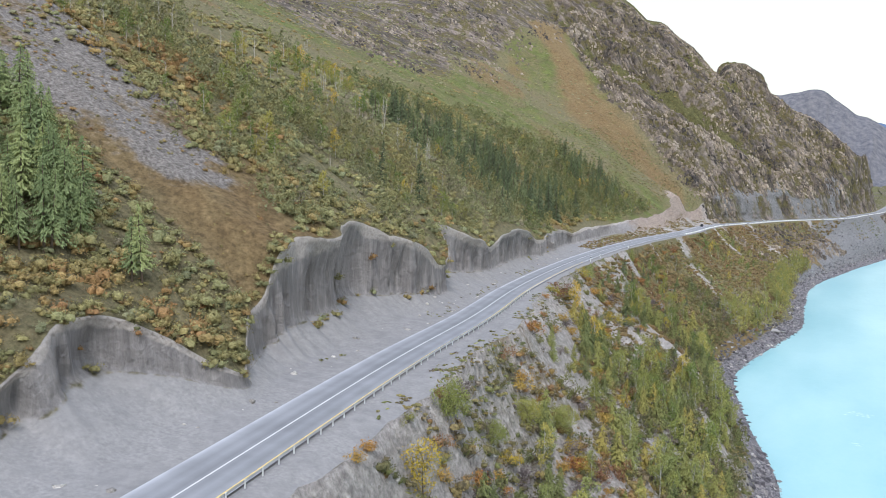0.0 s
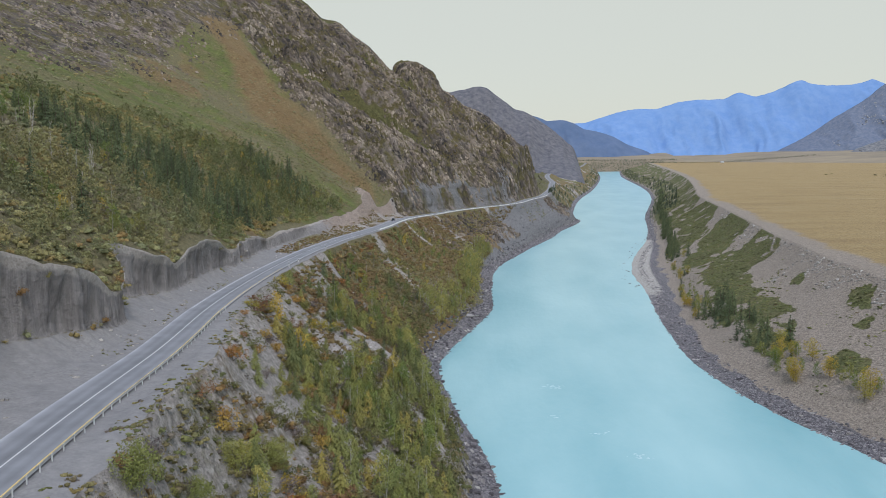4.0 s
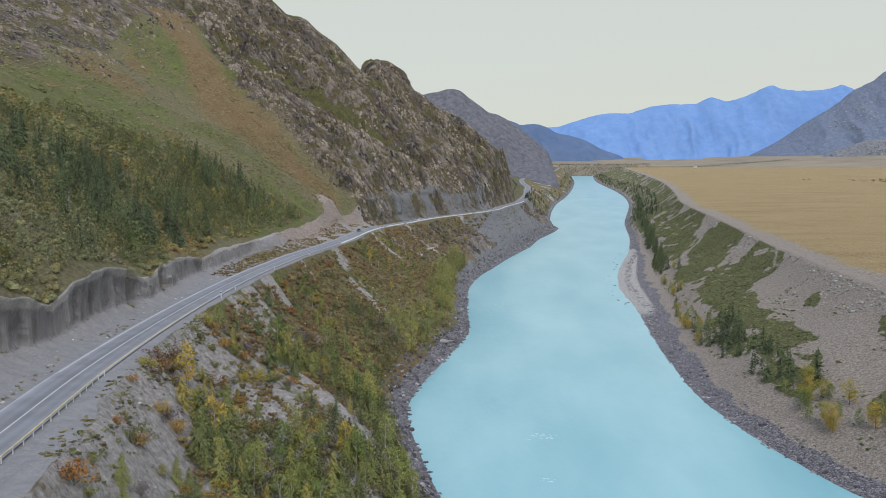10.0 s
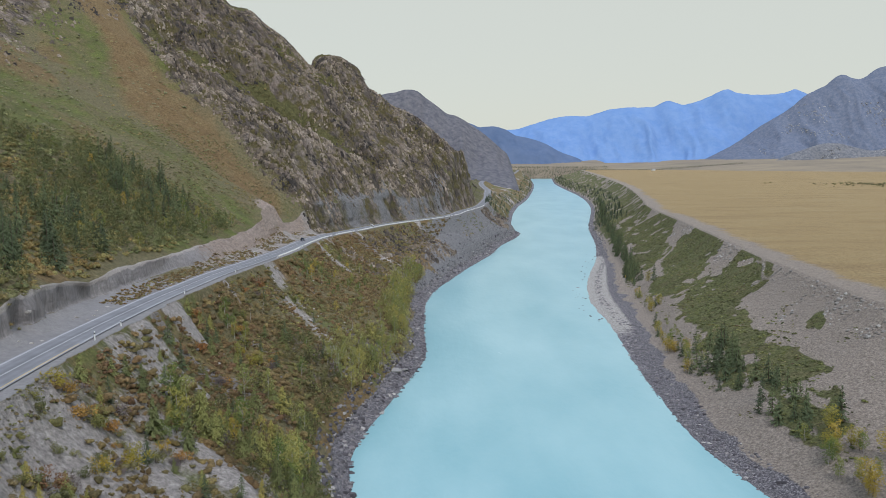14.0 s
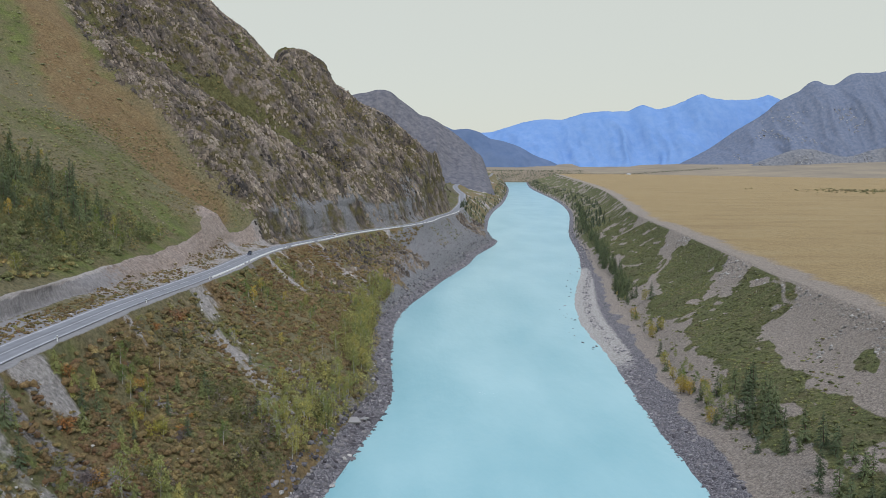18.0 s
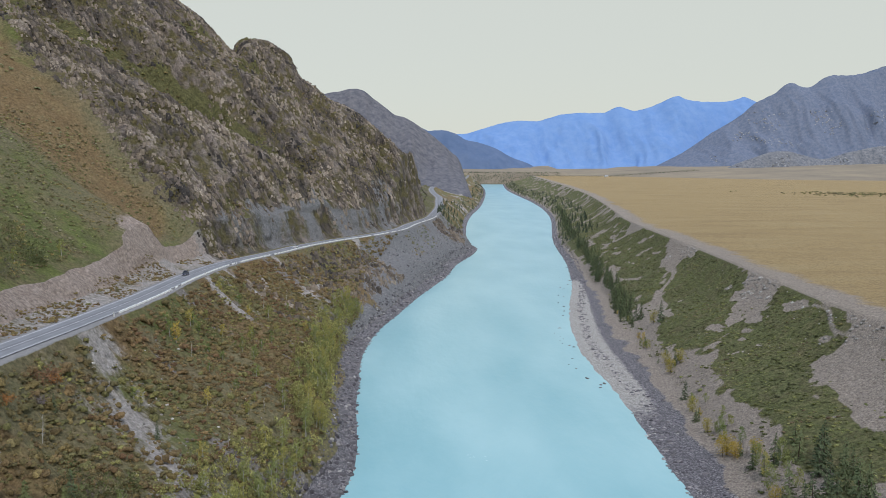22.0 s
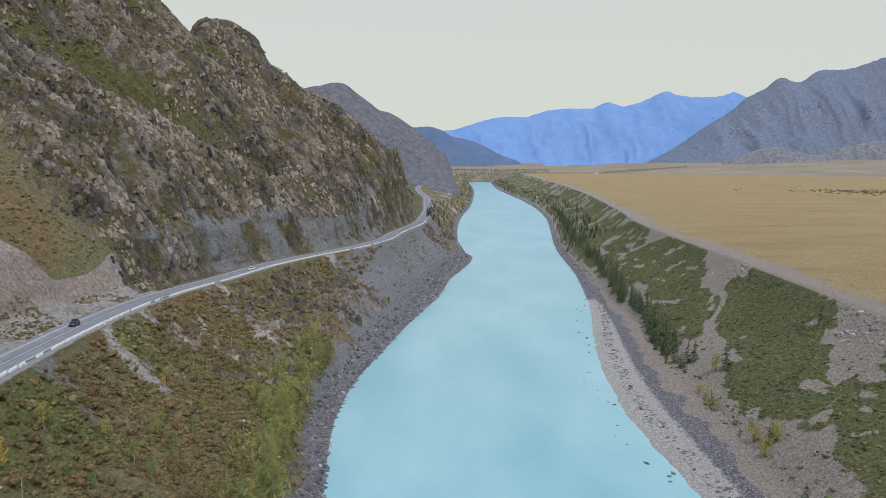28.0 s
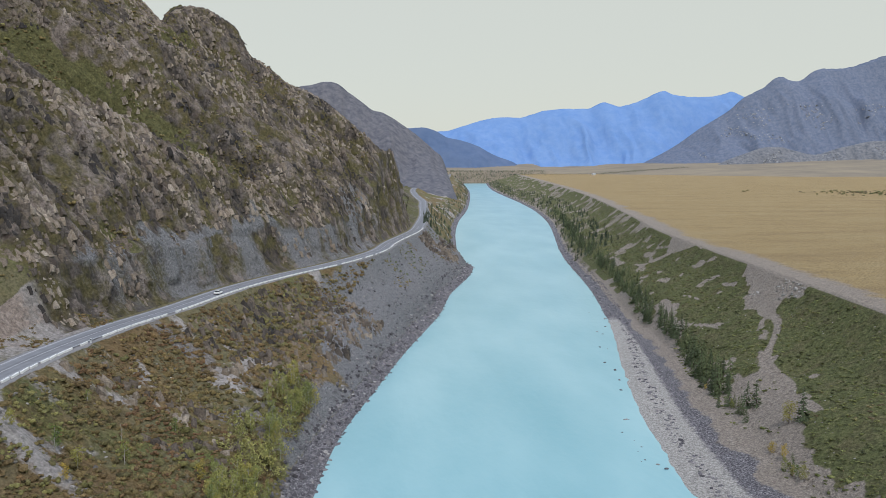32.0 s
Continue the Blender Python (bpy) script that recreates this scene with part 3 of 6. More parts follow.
WATER = water_material()
def asphalt_material():
    m, n, l, b = material("worn_asphalt")
    a = n.new("ShaderNodeAttribute")
    a.attribute_name = "across"
    r = n.new("ShaderNodeValToRGB")
    e = r.color_ramp.elements
    tones = [(0.0, 0.30), (0.08, 0.20), (0.2, 0.15), (0.3, 0.17), (0.42, 0.125), (0.5, 0.16), (0.58, 0.14), (0.68, 0.175), (0.8, 0.145), (0.92, 0.19), (1.0, 0.26)]
    while len(e) < len(tones):
        e.new(0.5)
    for el, (p, v) in zip(e, tones):
        el.position, el.color = p, (v, v * 1.02, v * 1.09, 1)
    l.new(a.outputs["Fac"], r.inputs[0])
    geo, t, h = n.new("ShaderNodeNewGeometry"), n.new("ShaderNodeTexNoise"), n.new("ShaderNodeHueSaturation")
    t.inputs["Scale"].default_value, t.inputs["Detail"].default_value = 0.25, 7
    l.new(geo.outputs["Position"], t.inputs["Vector"])
    v = n.new("ShaderNodeMapRange")
    v.inputs["From Min"].default_value, v.inputs["From Max"].default_value, v.inputs["To Min"].default_value, v.inputs["To Max"].default_value = 0.3, 0.7, 1.02, 1.32
    l.new(t.outputs["Fac"], v.inputs["Value"])
    l.new(v.outputs[0], h.inputs["Value"])
    l.new(r.outputs[0], h.inputs["Color"])
    l.new(h.outputs[0], b.inputs["Base Color"])
    b.inputs["Roughness"].default_value = 0.8
    return m


ASPHALT = asphalt_material()
WHITE_PAINT = simple("white_road_paint", (0.52, 0.52, 0.52), 0.7)
YELLOW_PAINT = simple("yellow_road_paint", (0.62, 0.46, 0.16), 0.7)

# ---- the ground, one sheet ----
GX, GY, GZ, GB, GQ, GROCK, GCRAG, GTONE = ground_sheet()


def build_ground():
    me = mesh_grid("ground", GX, GY, GZ)
    isb = lambda *names: np.isin(GB, names)[None, :] * np.ones_like(GY)
    share = GQ[None, :]
    hill = isb("slope", "ridge")
    mask(me, "rock", GROCK * isb("ridge", "slope", "cut") + hill * 0.9 * step(0.25, 0.5, fbm(GX, GY, 45, 4, 99)) * step(105, 140, GZ) * step(400, 480, GY) + hill * step(-238, -268, GX + 26 * fbm(GX, GY, 50, 4, 129)) * step(430, 500, GY + 30 * fbm(GX, GY, 40, 2, 130)))
    warp = GY - rock_edge(GX) + 9 * fbm(GX, GY, 45, 4, 119)
    wide = np.clip(-GX - 95, 0, 260)
    strip = np.exp(-(((warp + 36) / (24 + 0.05 * wide)) ** 2)) * step(0, 14, wide)
    gully = step(0.63, 0.5, GCRAG + 0.12 * fbm(GX, GY, 12, 3, 116)) * GROCK
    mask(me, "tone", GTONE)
    mask(me, "turf", hill * gully * 1.1 + isb("ridge", "slope", "cut") * step(1100, 1160, GY) * (0.6 + 0.5 * fbm(GX, GY, 60, 3, 123)) + isb("rise") * step(900, 1100, GY) * (0.45 + 0.7 * fbm(GX, GY, 18, 4, 121)) * step(1.0, 0.8, share))
    scree_mid = 163 + 4 * fbm(GX, GY, 40, 2, 98)
    slide = hill * np.exp(-(((GY - scree_mid + 2) / (11 + np.clip(-GX - 85, 0, 80) * 0.2)) ** 2)) * step(-79, -87, GX + 4 * fbm(GX, GY, 9, 3, 97))
    beside = hill * np.exp(-(((GY - scree_mid) / (17 + np.clip(-GX - 85, 0, 80) * 0.2)) ** 2))
    mask(me, "rust", hill * (strip * 1.25 + 0.7 * step(0.22, 0.4, fbm(GX, GY, 60, 3, 101))) + beside + isb("bank") * (0.75 * step(-0.1, 0.35, fbm(GX, GY, 25, 3, 102)) + 0.3 * step(310, 360, GY)))
    mask(me, "green", isb("slope") * (0.26 - 0.35 * step(345, 285, GY) + 0.2 * step(420, 500, GY) + 0.8 * fbm(GX, GY, 70, 4, 103)) * (1 - strip) * (1 - beside) + isb("slope") * 1.2 * np.exp(-(((GY - 525) / 45) ** 2)) * step(45, 25, GX[:, GB == "cut"][:, :1] - GX) + isb("bank") * (0.38 - 0.06 * step(310, 360, GY) + 0.6 * fbm(GX, GY, 22, 3, 104)))
    mask(me, "scrub", isb("rise") * juniper(GX, GY) * step(0.02, 0.08, share))
    mask(me, "sand", isb("rise") * 0.95 + isb("plain", "bar"))
    mask(me, "soil", isb("cut", "foot") * step(430, 480, GY) * step(700, 670, GY) * (0.75 + 0.5 * fbm(GX, GY, 8, 3, 133)) + isb("bank") * (slips(GX, GY) * (1.0 - 0.15 * step(320, 350, GY) + 0.9 * fbm(GX, GY, 5, 3, 127)) + 0.40 - 0.40 * step(290, 345, GY) + 0.5 * fbm(GX, GY, 14, 4, 115) + 0.9 * step(0.66, 0.86, bank_spurs(GX, GY)) * step(-0.25, 0.2, fbm(GX, GY, 12, 3, 128)) + 0.4 * step(335, 285, GY) * step(0.9, 0.5, share)))
    broken = step(-0.35, 0.15, fbm(GX, GY, 9, 4, 111))
    mask(me, "scree", slide * (0.5 + 0.6 * broken) + isb("bank") * (0.85 * step(0.75, 0.3, share) * step(90, 140, GY) * step(310, 270, GY) * step(-0.25, 0.2, fbm(GX * 0.5, GY, 14, 4, 107))
         + 0.8 * step(0.3, 0.5, fbm(GX * 0.5, GY, 16, 4, 107)) * step(730, 700, GY)))
    mask(me, "slate", isb("bank") * step(-10, 22, GY - 680 - 150 * (1 - share) + 60 * fbm(GX, GY, 26, 4, 108)) * step(1200, 1100, GY)
         + isb("cut", "slope") * step(676, 705, GY) * step(1010, 950, GY) * (isb("cut") * (0.42 + 1.0 * fbm(GX, GY, 18, 4, 114)) + 0.9 * step(4, -1, (GX[:, GB == "cut"][:, :1] - GX) + 16 * fbm(GX, GY, 18, 3, 112)) * (GX < GX[:, GB == "cut"][:, :1])))
    wall = step(0.66, 0.60, share)
    mask(me, "loam", isb("cut") * wall * step(520, 440, GY))
    mask(me, "cap", isb("cut") * step(520, 440, GY) * step(0.22, 0.02, share + 0.12 * fbm(GY, GZ * 0.25, 5, 4, 135)))
    mask(me, "apron", isb("cut") * (1 - wall) * step(460, 400, GY) + isb("foot") * step(520, 440, GY) + isb("road", "verge"))
    mask(me, "clay", isb("cut") * (0.8 * wall + 0.25 + 0.7 * fbm(GX, GY, 10, 3, 117)) * step(430, 480, GY) * step(690, 640, GY) + isb("slope") * np.exp(-(((GX + 100) / 7) ** 2 + ((GY - 612) / 14) ** 2)) * 1.2)
    mask(me, "field", isb("plain") * step(0.0006, 0.005, share**2.4 + 0.0016 * fbm(GX, GY, 26, 4, 110)))
    mask(me, "cobble", isb("beach", "bed") + isb("bar") * step(0.85, 0.6, share + 0.25 * fbm(GX, GY, 14, 3, 125)))
    mask(me, "pale", isb("bar") * step(520, 600, GY) * step(900, 840, GY) * step(0.6, 0.35, share))
    me.materials.append(GROUND)
    flat = (np.isin(GB, ["slope", "ridge"])[None, :] * GROCK)[:-1, :-1].ravel() < 0.5
    me.polygons.foreach_set("use_smooth", flat)
    ob = new("ground", me)
    return tagged(ob, "mountain valley ground with rocky slopes and dry golden terrace", "ground", kind="structure")


build_ground()


def ribbon(name, a, b, lift, mat, y0, y1, parent=None):
    """A flat strip along the road between offsets a and b from its middle."""
    ys = Y1[(Y1 >= y0) & (Y1 <= y1)]
    x, z = line(ys, ROAD_X), line(ys, ROAD_Z) + lift
    dx, dy = np.gradient(x), np.gradient(ys)
    ln = np.hypot(dx, dy)
    nx, ny = dy / ln, -dx / ln
    cols = 13 if b - a > 3 else 2
    off = np.linspace(a, b, cols)[None, :]
    me = mesh_grid(name, x[:, None] + nx[:, None] * off, ys[:, None] + ny[:, None] * off, np.repeat(z[:, None], cols, 1))
    mask(me, "across", np.repeat(np.linspace(0, 1, cols)[None, :], len(ys), 0))
    me.materials.append(mat)
    ob = new(name, me)
    ob.parent = parent
    return ob


road = tagged(ribbon("road", -3.9, 3.9, 0.06, ASPHALT, -58, 2600), "worn grey two-lane asphalt mountain road", "road", kind="structure")
ribbon("centre_line", -0.09, 0.09, 0.075, WHITE_PAINT, -58, 1100, parent=road)
ribbon("edge_line", 3.28, 3.45, 0.075, YELLOW_PAINT, -58, 330, parent=road)
ribbon("white_edge_line", 3.35, 3.5, 0.075, WHITE_PAINT, 332, 1100, parent=road)
ribbon("white_edge_line", -3.5, -3.35, 0.075, WHITE_PAINT, 250, 1100, parent=road)

w_me = mesh_grid("water", *[np.array(a, float) for a in ([[-400, 900], [-400, 900]], [[-100, -100], [4900, 4900]], [[0, 0], [0, 0]])])
w_me.materials.append(WATER)
tagged(new("water", w_me), "milky turquoise glacial river, gently rippled", "river", kind="structure")


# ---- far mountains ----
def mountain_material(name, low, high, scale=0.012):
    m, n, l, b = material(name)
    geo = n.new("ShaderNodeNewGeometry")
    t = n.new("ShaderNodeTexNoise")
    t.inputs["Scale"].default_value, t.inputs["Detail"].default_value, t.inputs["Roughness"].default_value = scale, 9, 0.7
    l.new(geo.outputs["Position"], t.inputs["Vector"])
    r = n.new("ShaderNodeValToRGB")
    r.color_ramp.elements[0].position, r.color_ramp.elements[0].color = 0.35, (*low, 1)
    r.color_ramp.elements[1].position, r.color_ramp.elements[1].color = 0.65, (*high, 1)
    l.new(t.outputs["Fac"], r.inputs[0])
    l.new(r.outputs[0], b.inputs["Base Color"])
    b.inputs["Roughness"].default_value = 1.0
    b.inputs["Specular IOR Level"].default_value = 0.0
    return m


RANGES = {}


def mountain(name, label, crest, y_crest, front, back, mat, rough, seed, base=-4, cells=150, back_off=1.0):
    """A range with a given skyline; back_off sets it farther away behind the same outline."""
    crest = [(x * back_off, 83 + (z - 83) * back_off) for x, z in crest]
    y_crest = 250 + (y_crest - 250) * back_off
    x = np.linspace(crest[0][0], crest[-1][0], cells)[None, :]
    y = np.linspace(y_crest - front, y_crest + back, 84)[:, None]
    X, Y = np.broadcast_arrays(x, y)
    top = line(X, crest)
    d = np.where(Y < y_crest, (y_crest - Y) / front, (Y - y_crest) / back)
    spur = fbm(X + 0.5 * fbm(X, Y, 120, 2, seed + 9) * 60, Y * 0.3, front * 0.36, 6, seed, True) - 0.55
    fall = np.clip(1 - d, 0, 1) ** 1.15
    Z = base - 6 + (top - base) * fall + (top - base) * rough * spur * np.sin(np.pi * np.clip(d, 0, 1)) + 6 * fall
    Z = Z + 0.012 * top * fbm(X, Y, 40, 3, seed + 5) * fall
    me = mesh_grid(name, X, Y, Z)
    me.materials.append(mat)
    me.polygons.foreach_set("use_smooth", np.ones(len(me.polygons), bool))
    RANGES[name] = (x[0], y[:, 0], Z)
    return tagged(new(name, me), label, "mountain", kind="structure")


# Distance haze on the far range is put into its blue base colour.
HAZE_BLUE_FAR = mountain_material("haze_painted_far_slopes", (0.15, 0.27, 0.52), (0.195, 0.315, 0.55), 0.02)
# The blue-grey of these two slopes is haze painted into the colour.
HAZE_BLUE_NEAR = mountain_material("haze_tinted_rocky_slopes", (0.115, 0.145, 0.21), (0.195, 0.215, 0.27), 0.07)
HAZE_GREY_HILL = mountain_material("haze_tinted_hillside", (0.095, 0.14, 0.235), (0.13, 0.175, 0.27))
# Brown rock, greyed and blued by haze mixed into the colour.
BROWN_HILL = mountain_material("hazed_brown_rocky_hillside", (0.095, 0.1, 0.12), (0.185, 0.178, 0.188), 0.09)
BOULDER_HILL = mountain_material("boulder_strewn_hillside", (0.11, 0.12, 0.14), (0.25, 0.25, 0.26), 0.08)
mountain("backdrop_far_range", "mountain range at the valley's end, haze painted in as blue",
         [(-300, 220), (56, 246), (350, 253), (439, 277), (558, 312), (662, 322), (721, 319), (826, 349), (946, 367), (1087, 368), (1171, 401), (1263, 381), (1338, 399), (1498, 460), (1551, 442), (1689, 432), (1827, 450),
          (1858, 460), (1936, 431), (2047, 396), (2600, 370)], 4650, 520, 200, HAZE_BLUE_FAR, 0.36, 201, cells=330, back_off=1.02)
mountain("backdrop_right_mountain", "rocky mountain beyond the golden plain, blue-grey with painted haze",
         [(1150, 36), (1232, 79), (1395, 165), (1502, 241), (1638, 321), (1732, 396), (1800, 429), (1894, 491), (1979, 468), (2060, 516), (2186, 533), (2297, 553), (2402, 594), (2600, 640), (3100, 620)], 4200, 520, 400, HAZE_BLUE_NEAR, 0.42, 203, cells=330, back_off=1.03)
mountain("backdrop_left_hill", "hill falling to the river's far bend, grey-blue with painted haze",
         [(-700, 320), (-100, 275), (87, 258), (127, 241), (206, 243), (247, 231), (290, 204), (360, 188), (440, 160), (500, 126), (614, 78), (680, 20), (700, -4)], 4000, 330, 300, HAZE_GREY_HILL, 0.42, 205, cells=240, back_off=1.1)
mountain("backdrop_back_hill", "grey-brown rocky hill with a steep end by the river",
         [(-900, 330), (-400, 275), (-188, 253), (-153, 258), (-116, 266), (-92, 263), (-65, 244), (-30, 217), (-19, 208), (12, 198), (54, 173), (95, 142), (126, 114), (146, 93), (155, 66), (160, 34), (166, -4)], 2300, 360, 300, BROWN_HILL, 0.46, 209, cells=420)
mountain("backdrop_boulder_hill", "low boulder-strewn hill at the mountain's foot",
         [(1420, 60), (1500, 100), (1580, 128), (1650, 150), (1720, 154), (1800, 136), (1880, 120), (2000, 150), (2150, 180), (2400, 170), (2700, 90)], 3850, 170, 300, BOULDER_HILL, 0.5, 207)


def far_terrace():
    """The plain beyond the river's bend, rising as a fan to the mountains' foot."""
    x, y = np.linspace(-100, 3300, 240)[None, :], np.linspace(2850, 4560, 130)[:, None]
    X, Y = np.broadcast_arrays(x, y)
    start = 3870 - 950 * step(700, 1500, X)
    up = np.clip((Y - start) / (4450 - start), 0, 1)
    Z = 30 + (42 + 70 * step(800, 2300, X)) * up ** 0.8 + 2.0 * fbm(X, Y, 160, 3, 211) * up
    Z = np.where(X < 760, np.where(Y < 3930, -6 + (Z + 6) * step(3860, 3930, Y), Z + 12), Z)
    me = mesh_grid("backdrop_far_plain", X, Y, Z)
    me.materials.append(FAN)
    me.polygons.foreach_set("use_smooth", np.ones(len(me.polygons), bool))
    RANGES["backdrop_far_plain"] = (x[0], y[:, 0], Z)
    return tagged(new("backdrop_far_plain", me), "pale tan plain rising to the foot of the mountains", "plain", kind="structure")


# Dry tan, greyed a little: the haze over the plain is in the colour.
FAN = mountain_material("hazed_dry_tan_fan", (0.225, 0.195, 0.155), (0.31, 0.26, 0.19), 0.006)
far_terrace()

# ---- ground height anywhere ----
def ground_z(x, y):
    x, y = np.atleast_1d(np.asarray(x, float)), np.atleast_1d(np.asarray(y, float))
    i = np.clip(np.searchsorted(Y1, y) - 1, 0, len(Y1) - 2)
    f = (y - Y1[i]) / (Y1[i + 1] - Y1[i])
    return np.array([np.interp(a, GX[k], GZ[k]) * (1 - g) + np.interp(a, GX[k + 1], GZ[k + 1]) * g for a, k, g in zip(x, i, f)])


def at_road(y, off):
    """The place beside the road's middle at a station: x, y, z and the road's heading in radians."""
    x, z = float(line(np.array([y]), ROAD_X)[0]), float(line(np.array([y]), ROAD_Z)[0])
    dx = float(line(np.array([y + 1.0]), ROAD_X)[0]) - x
    n = math.hypot(dx, 1.0)
    return x + off / n, y - off * dx / n, z, math.atan2(-dx, 1.0)


# ---- mesh tools ----
def tri_mesh(name, verts, faces, mat, tint=None, smooth=False):
    me = bpy.data.meshes.new(name)
    me.vertices.add(len(verts))
    me.vertices.foreach_set("co", np.asarray(verts, np.float32).ravel())
    f = np.asarray(faces, np.int32)
    me.loops.add(f.size)
    me.loops.foreach_set("vertex_index", f.ravel())
    me.polygons.add(len(f))
    me.polygons.foreach_set("loop_start", np.arange(0, f.size, f.shape[1], dtype=np.int32))
    me.update(calc_edges=True)
    if tint is not None:
        mask(me, "tint", tint)
    if smooth:
        me.polygons.foreach_set("use_smooth", np.ones(len(f), bool))
    me.materials.append(mat)
    return me


def part(name, data, parent, label=""):
    """Links mesh data as one mesh object under a thing or a part."""
    ob = new(name, data)
    ob.parent = parent
    return tagged(ob, label) if label else ob


def thing(name, label, category, group="", kind=""):
    return tagged(new(name), label, category, group, kind)


def box(bm, size, at, rz=0.0, bevel=0.0, ry=0.0):
    m = Matrix.Translation(at) @ Matrix.Rotation(rz, 4, "Z") @ Matrix.Rotation(ry, 4, "Y") @ Matrix.Diagonal((*size, 1))
    made = bmesh.ops.create_cube(bm, size=1.0, matrix=m)["verts"]
    if bevel:
        edges = list({e for v in made for e in v.link_edges})
        bmesh.ops.bevel(bm, geom=edges, offset=bevel, segments=1, affect="EDGES")


def bm_mesh(name, bm, mat):
    me = bpy.data.meshes.new(name)
    bm.to_mesh(me)
    bm.free()
    me.materials.append(mat)
    return me


# ---- plant materials ----
def foliage(name, stops, by_tint, rough=0.85, leaf=0.25, each=(0.62, 1.2), patch=(0.6, 1.36)):
    m, n, l, b = material(name)
    r = n.new("ShaderNodeValToRGB")
    e = r.color_ramp.elements
    while len(e) < len(stops):
        e.new(0.5)
    for el, (p, c) in zip(e, stops):
        grey = sum(c) / 3
        el.position, el.color = p, (*[v * 0.94 + grey * 0.06 for v in c], 1)
    if by_tint:
        a = n.new("ShaderNodeAttribute")
        a.attribute_name = "tint"
        l.new(a.outputs["Fac"], r.inputs[0])
    else:
        o = n.new("ShaderNodeObjectInfo")
        l.new(o.outputs["Random"], r.inputs[0])
    g = n.new("ShaderNodeNewGeometry")
    h = n.new("ShaderNodeHueSaturation")
    v = n.new("ShaderNodeMapRange")
    v.inputs["To Min"].default_value, v.inputs["To Max"].default_value = 1 - leaf, 1 + leaf
    l.new(g.outputs["Random Per Island"], v.inputs["Value"])
    if by_tint:  # each bush lighter or darker than its neighbour
        w, k, q = n.new("ShaderNodeTexWhiteNoise"), n.new("ShaderNodeMapRange"), n.new("ShaderNodeMath")
        w.noise_dimensions = "1D"
        q.operation = "MULTIPLY"
        l.new(a.outputs["Fac"], w.inputs["W"])
        k.inputs["To Min"].default_value, k.inputs["To Max"].default_value = each
        l.new(w.outputs["Value"], k.inputs["Value"])
        l.new(v.outputs[0], q.inputs[0])
        l.new(k.outputs[0], q.inputs[1])
        v = q
        t, j, y_, bp = n.new("ShaderNodeTexNoise"), n.new("ShaderNodeMapRange"), n.new("ShaderNodeMath"), n.new("ShaderNodeBump")
        t.inputs["Scale"].default_value, t.inputs["Detail"].default_value, t.inputs["Roughness"].default_value = 2.6, 4, 0.7
        l.new(g.outputs["Position"], t.inputs["Vector"])
        j.inputs["From Min"].default_value, j.inputs["From Max"].default_value, j.inputs["To Min"].default_value, j.inputs["To Max"].default_value = 0.36, 0.64, *patch
        l.new(t.outputs["Fac"], j.inputs["Value"])
        y_.operation = "MULTIPLY"
        l.new(v.outputs[0], y_.inputs[0])
        l.new(j.outputs[0], y_.inputs[1])
        v = y_
        bp.inputs["Strength"].default_value, bp.inputs["Distance"].default_value = 0.9, 0.4
        l.new(t.outputs["Fac"], bp.inputs["Height"])
        l.new(bp.outputs[0], b.inputs["Normal"])
    l.new(v.outputs[0], h.inputs["Value"])
    l.new(r.outputs[0], h.inputs["Color"])
    l.new(h.outputs[0], b.inputs["Base Color"])
    b.inputs["Roughness"].default_value = rough
    b.inputs["Specular IOR Level"].default_value = 0.2
    return m


SPRUCE_LEAF = foliage("spruce_needles", [(0.0, (0.078, 0.104, 0.055)), (0.6, (0.115, 0.146, 0.07)), (1.0, (0.165, 0.195, 0.085))], False)
PINE_LEAF = foliage("young_pine_needles", [(0.0, (0.15, 0.20, 0.085)), (0.6, (0.21, 0.265, 0.11)), (1.0, (0.29, 0.33, 0.125))], False)
LARCH_LEAF = foliage("young_larch_needles", [(0.0, (0.13, 0.15, 0.06)), (0.4, (0.21, 0.23, 0.078)), (0.75, (0.29, 0.29, 0.085)), (1.0, (0.38, 0.31, 0.08))], False)
BIRCH_LEAF = foliage("birch_leaves", [(0.0, (0.117, 0.169, 0.046)), (0.5, (0.195, 0.234, 0.058)), (0.8, (0.286, 0.273, 0.065)), (1.0, (0.520, 0.351, 0.052))], False)
LIME_LEAF = foliage("yellow_green_leaves", [(0.0, (0.20, 0.22, 0.06)), (1.0, (0.28, 0.275, 0.07))], False)
WILLOW_TREE_LEAF = foliage("pale_willow_leaves", [(0.0, (0.20, 0.23, 0.075)), (0.6, (0.30, 0.30, 0.085)), (1.0, (0.38, 0.33, 0.085))], False)
GOLD_LEAF = foliage("golden_autumn_leaves", [(0.0, (0.42, 0.28, 0.03)), (1.0, (0.30, 0.27, 0.04))], False)
SCRUB_LEAF = foliage("autumn_scrub_leaves", [(0.0, (0.19, 0.10, 0.055)), (0.10, (0.27, 0.165, 0.06)), (0.2, (0.27, 0.21, 0.07)), (0.32, (0.17, 0.135, 0.08)), (0.46, (0.215, 0.185, 0.075)), (0.58, (0.15, 0.14, 0.062)),
                                             (0.70, (0.14, 0.155, 0.058)), (0.84, (0.245, 0.255, 0.082)), (0.93, (0.20, 0.165, 0.14)), (1.0, (0.15, 0.12, 0.11))], True)
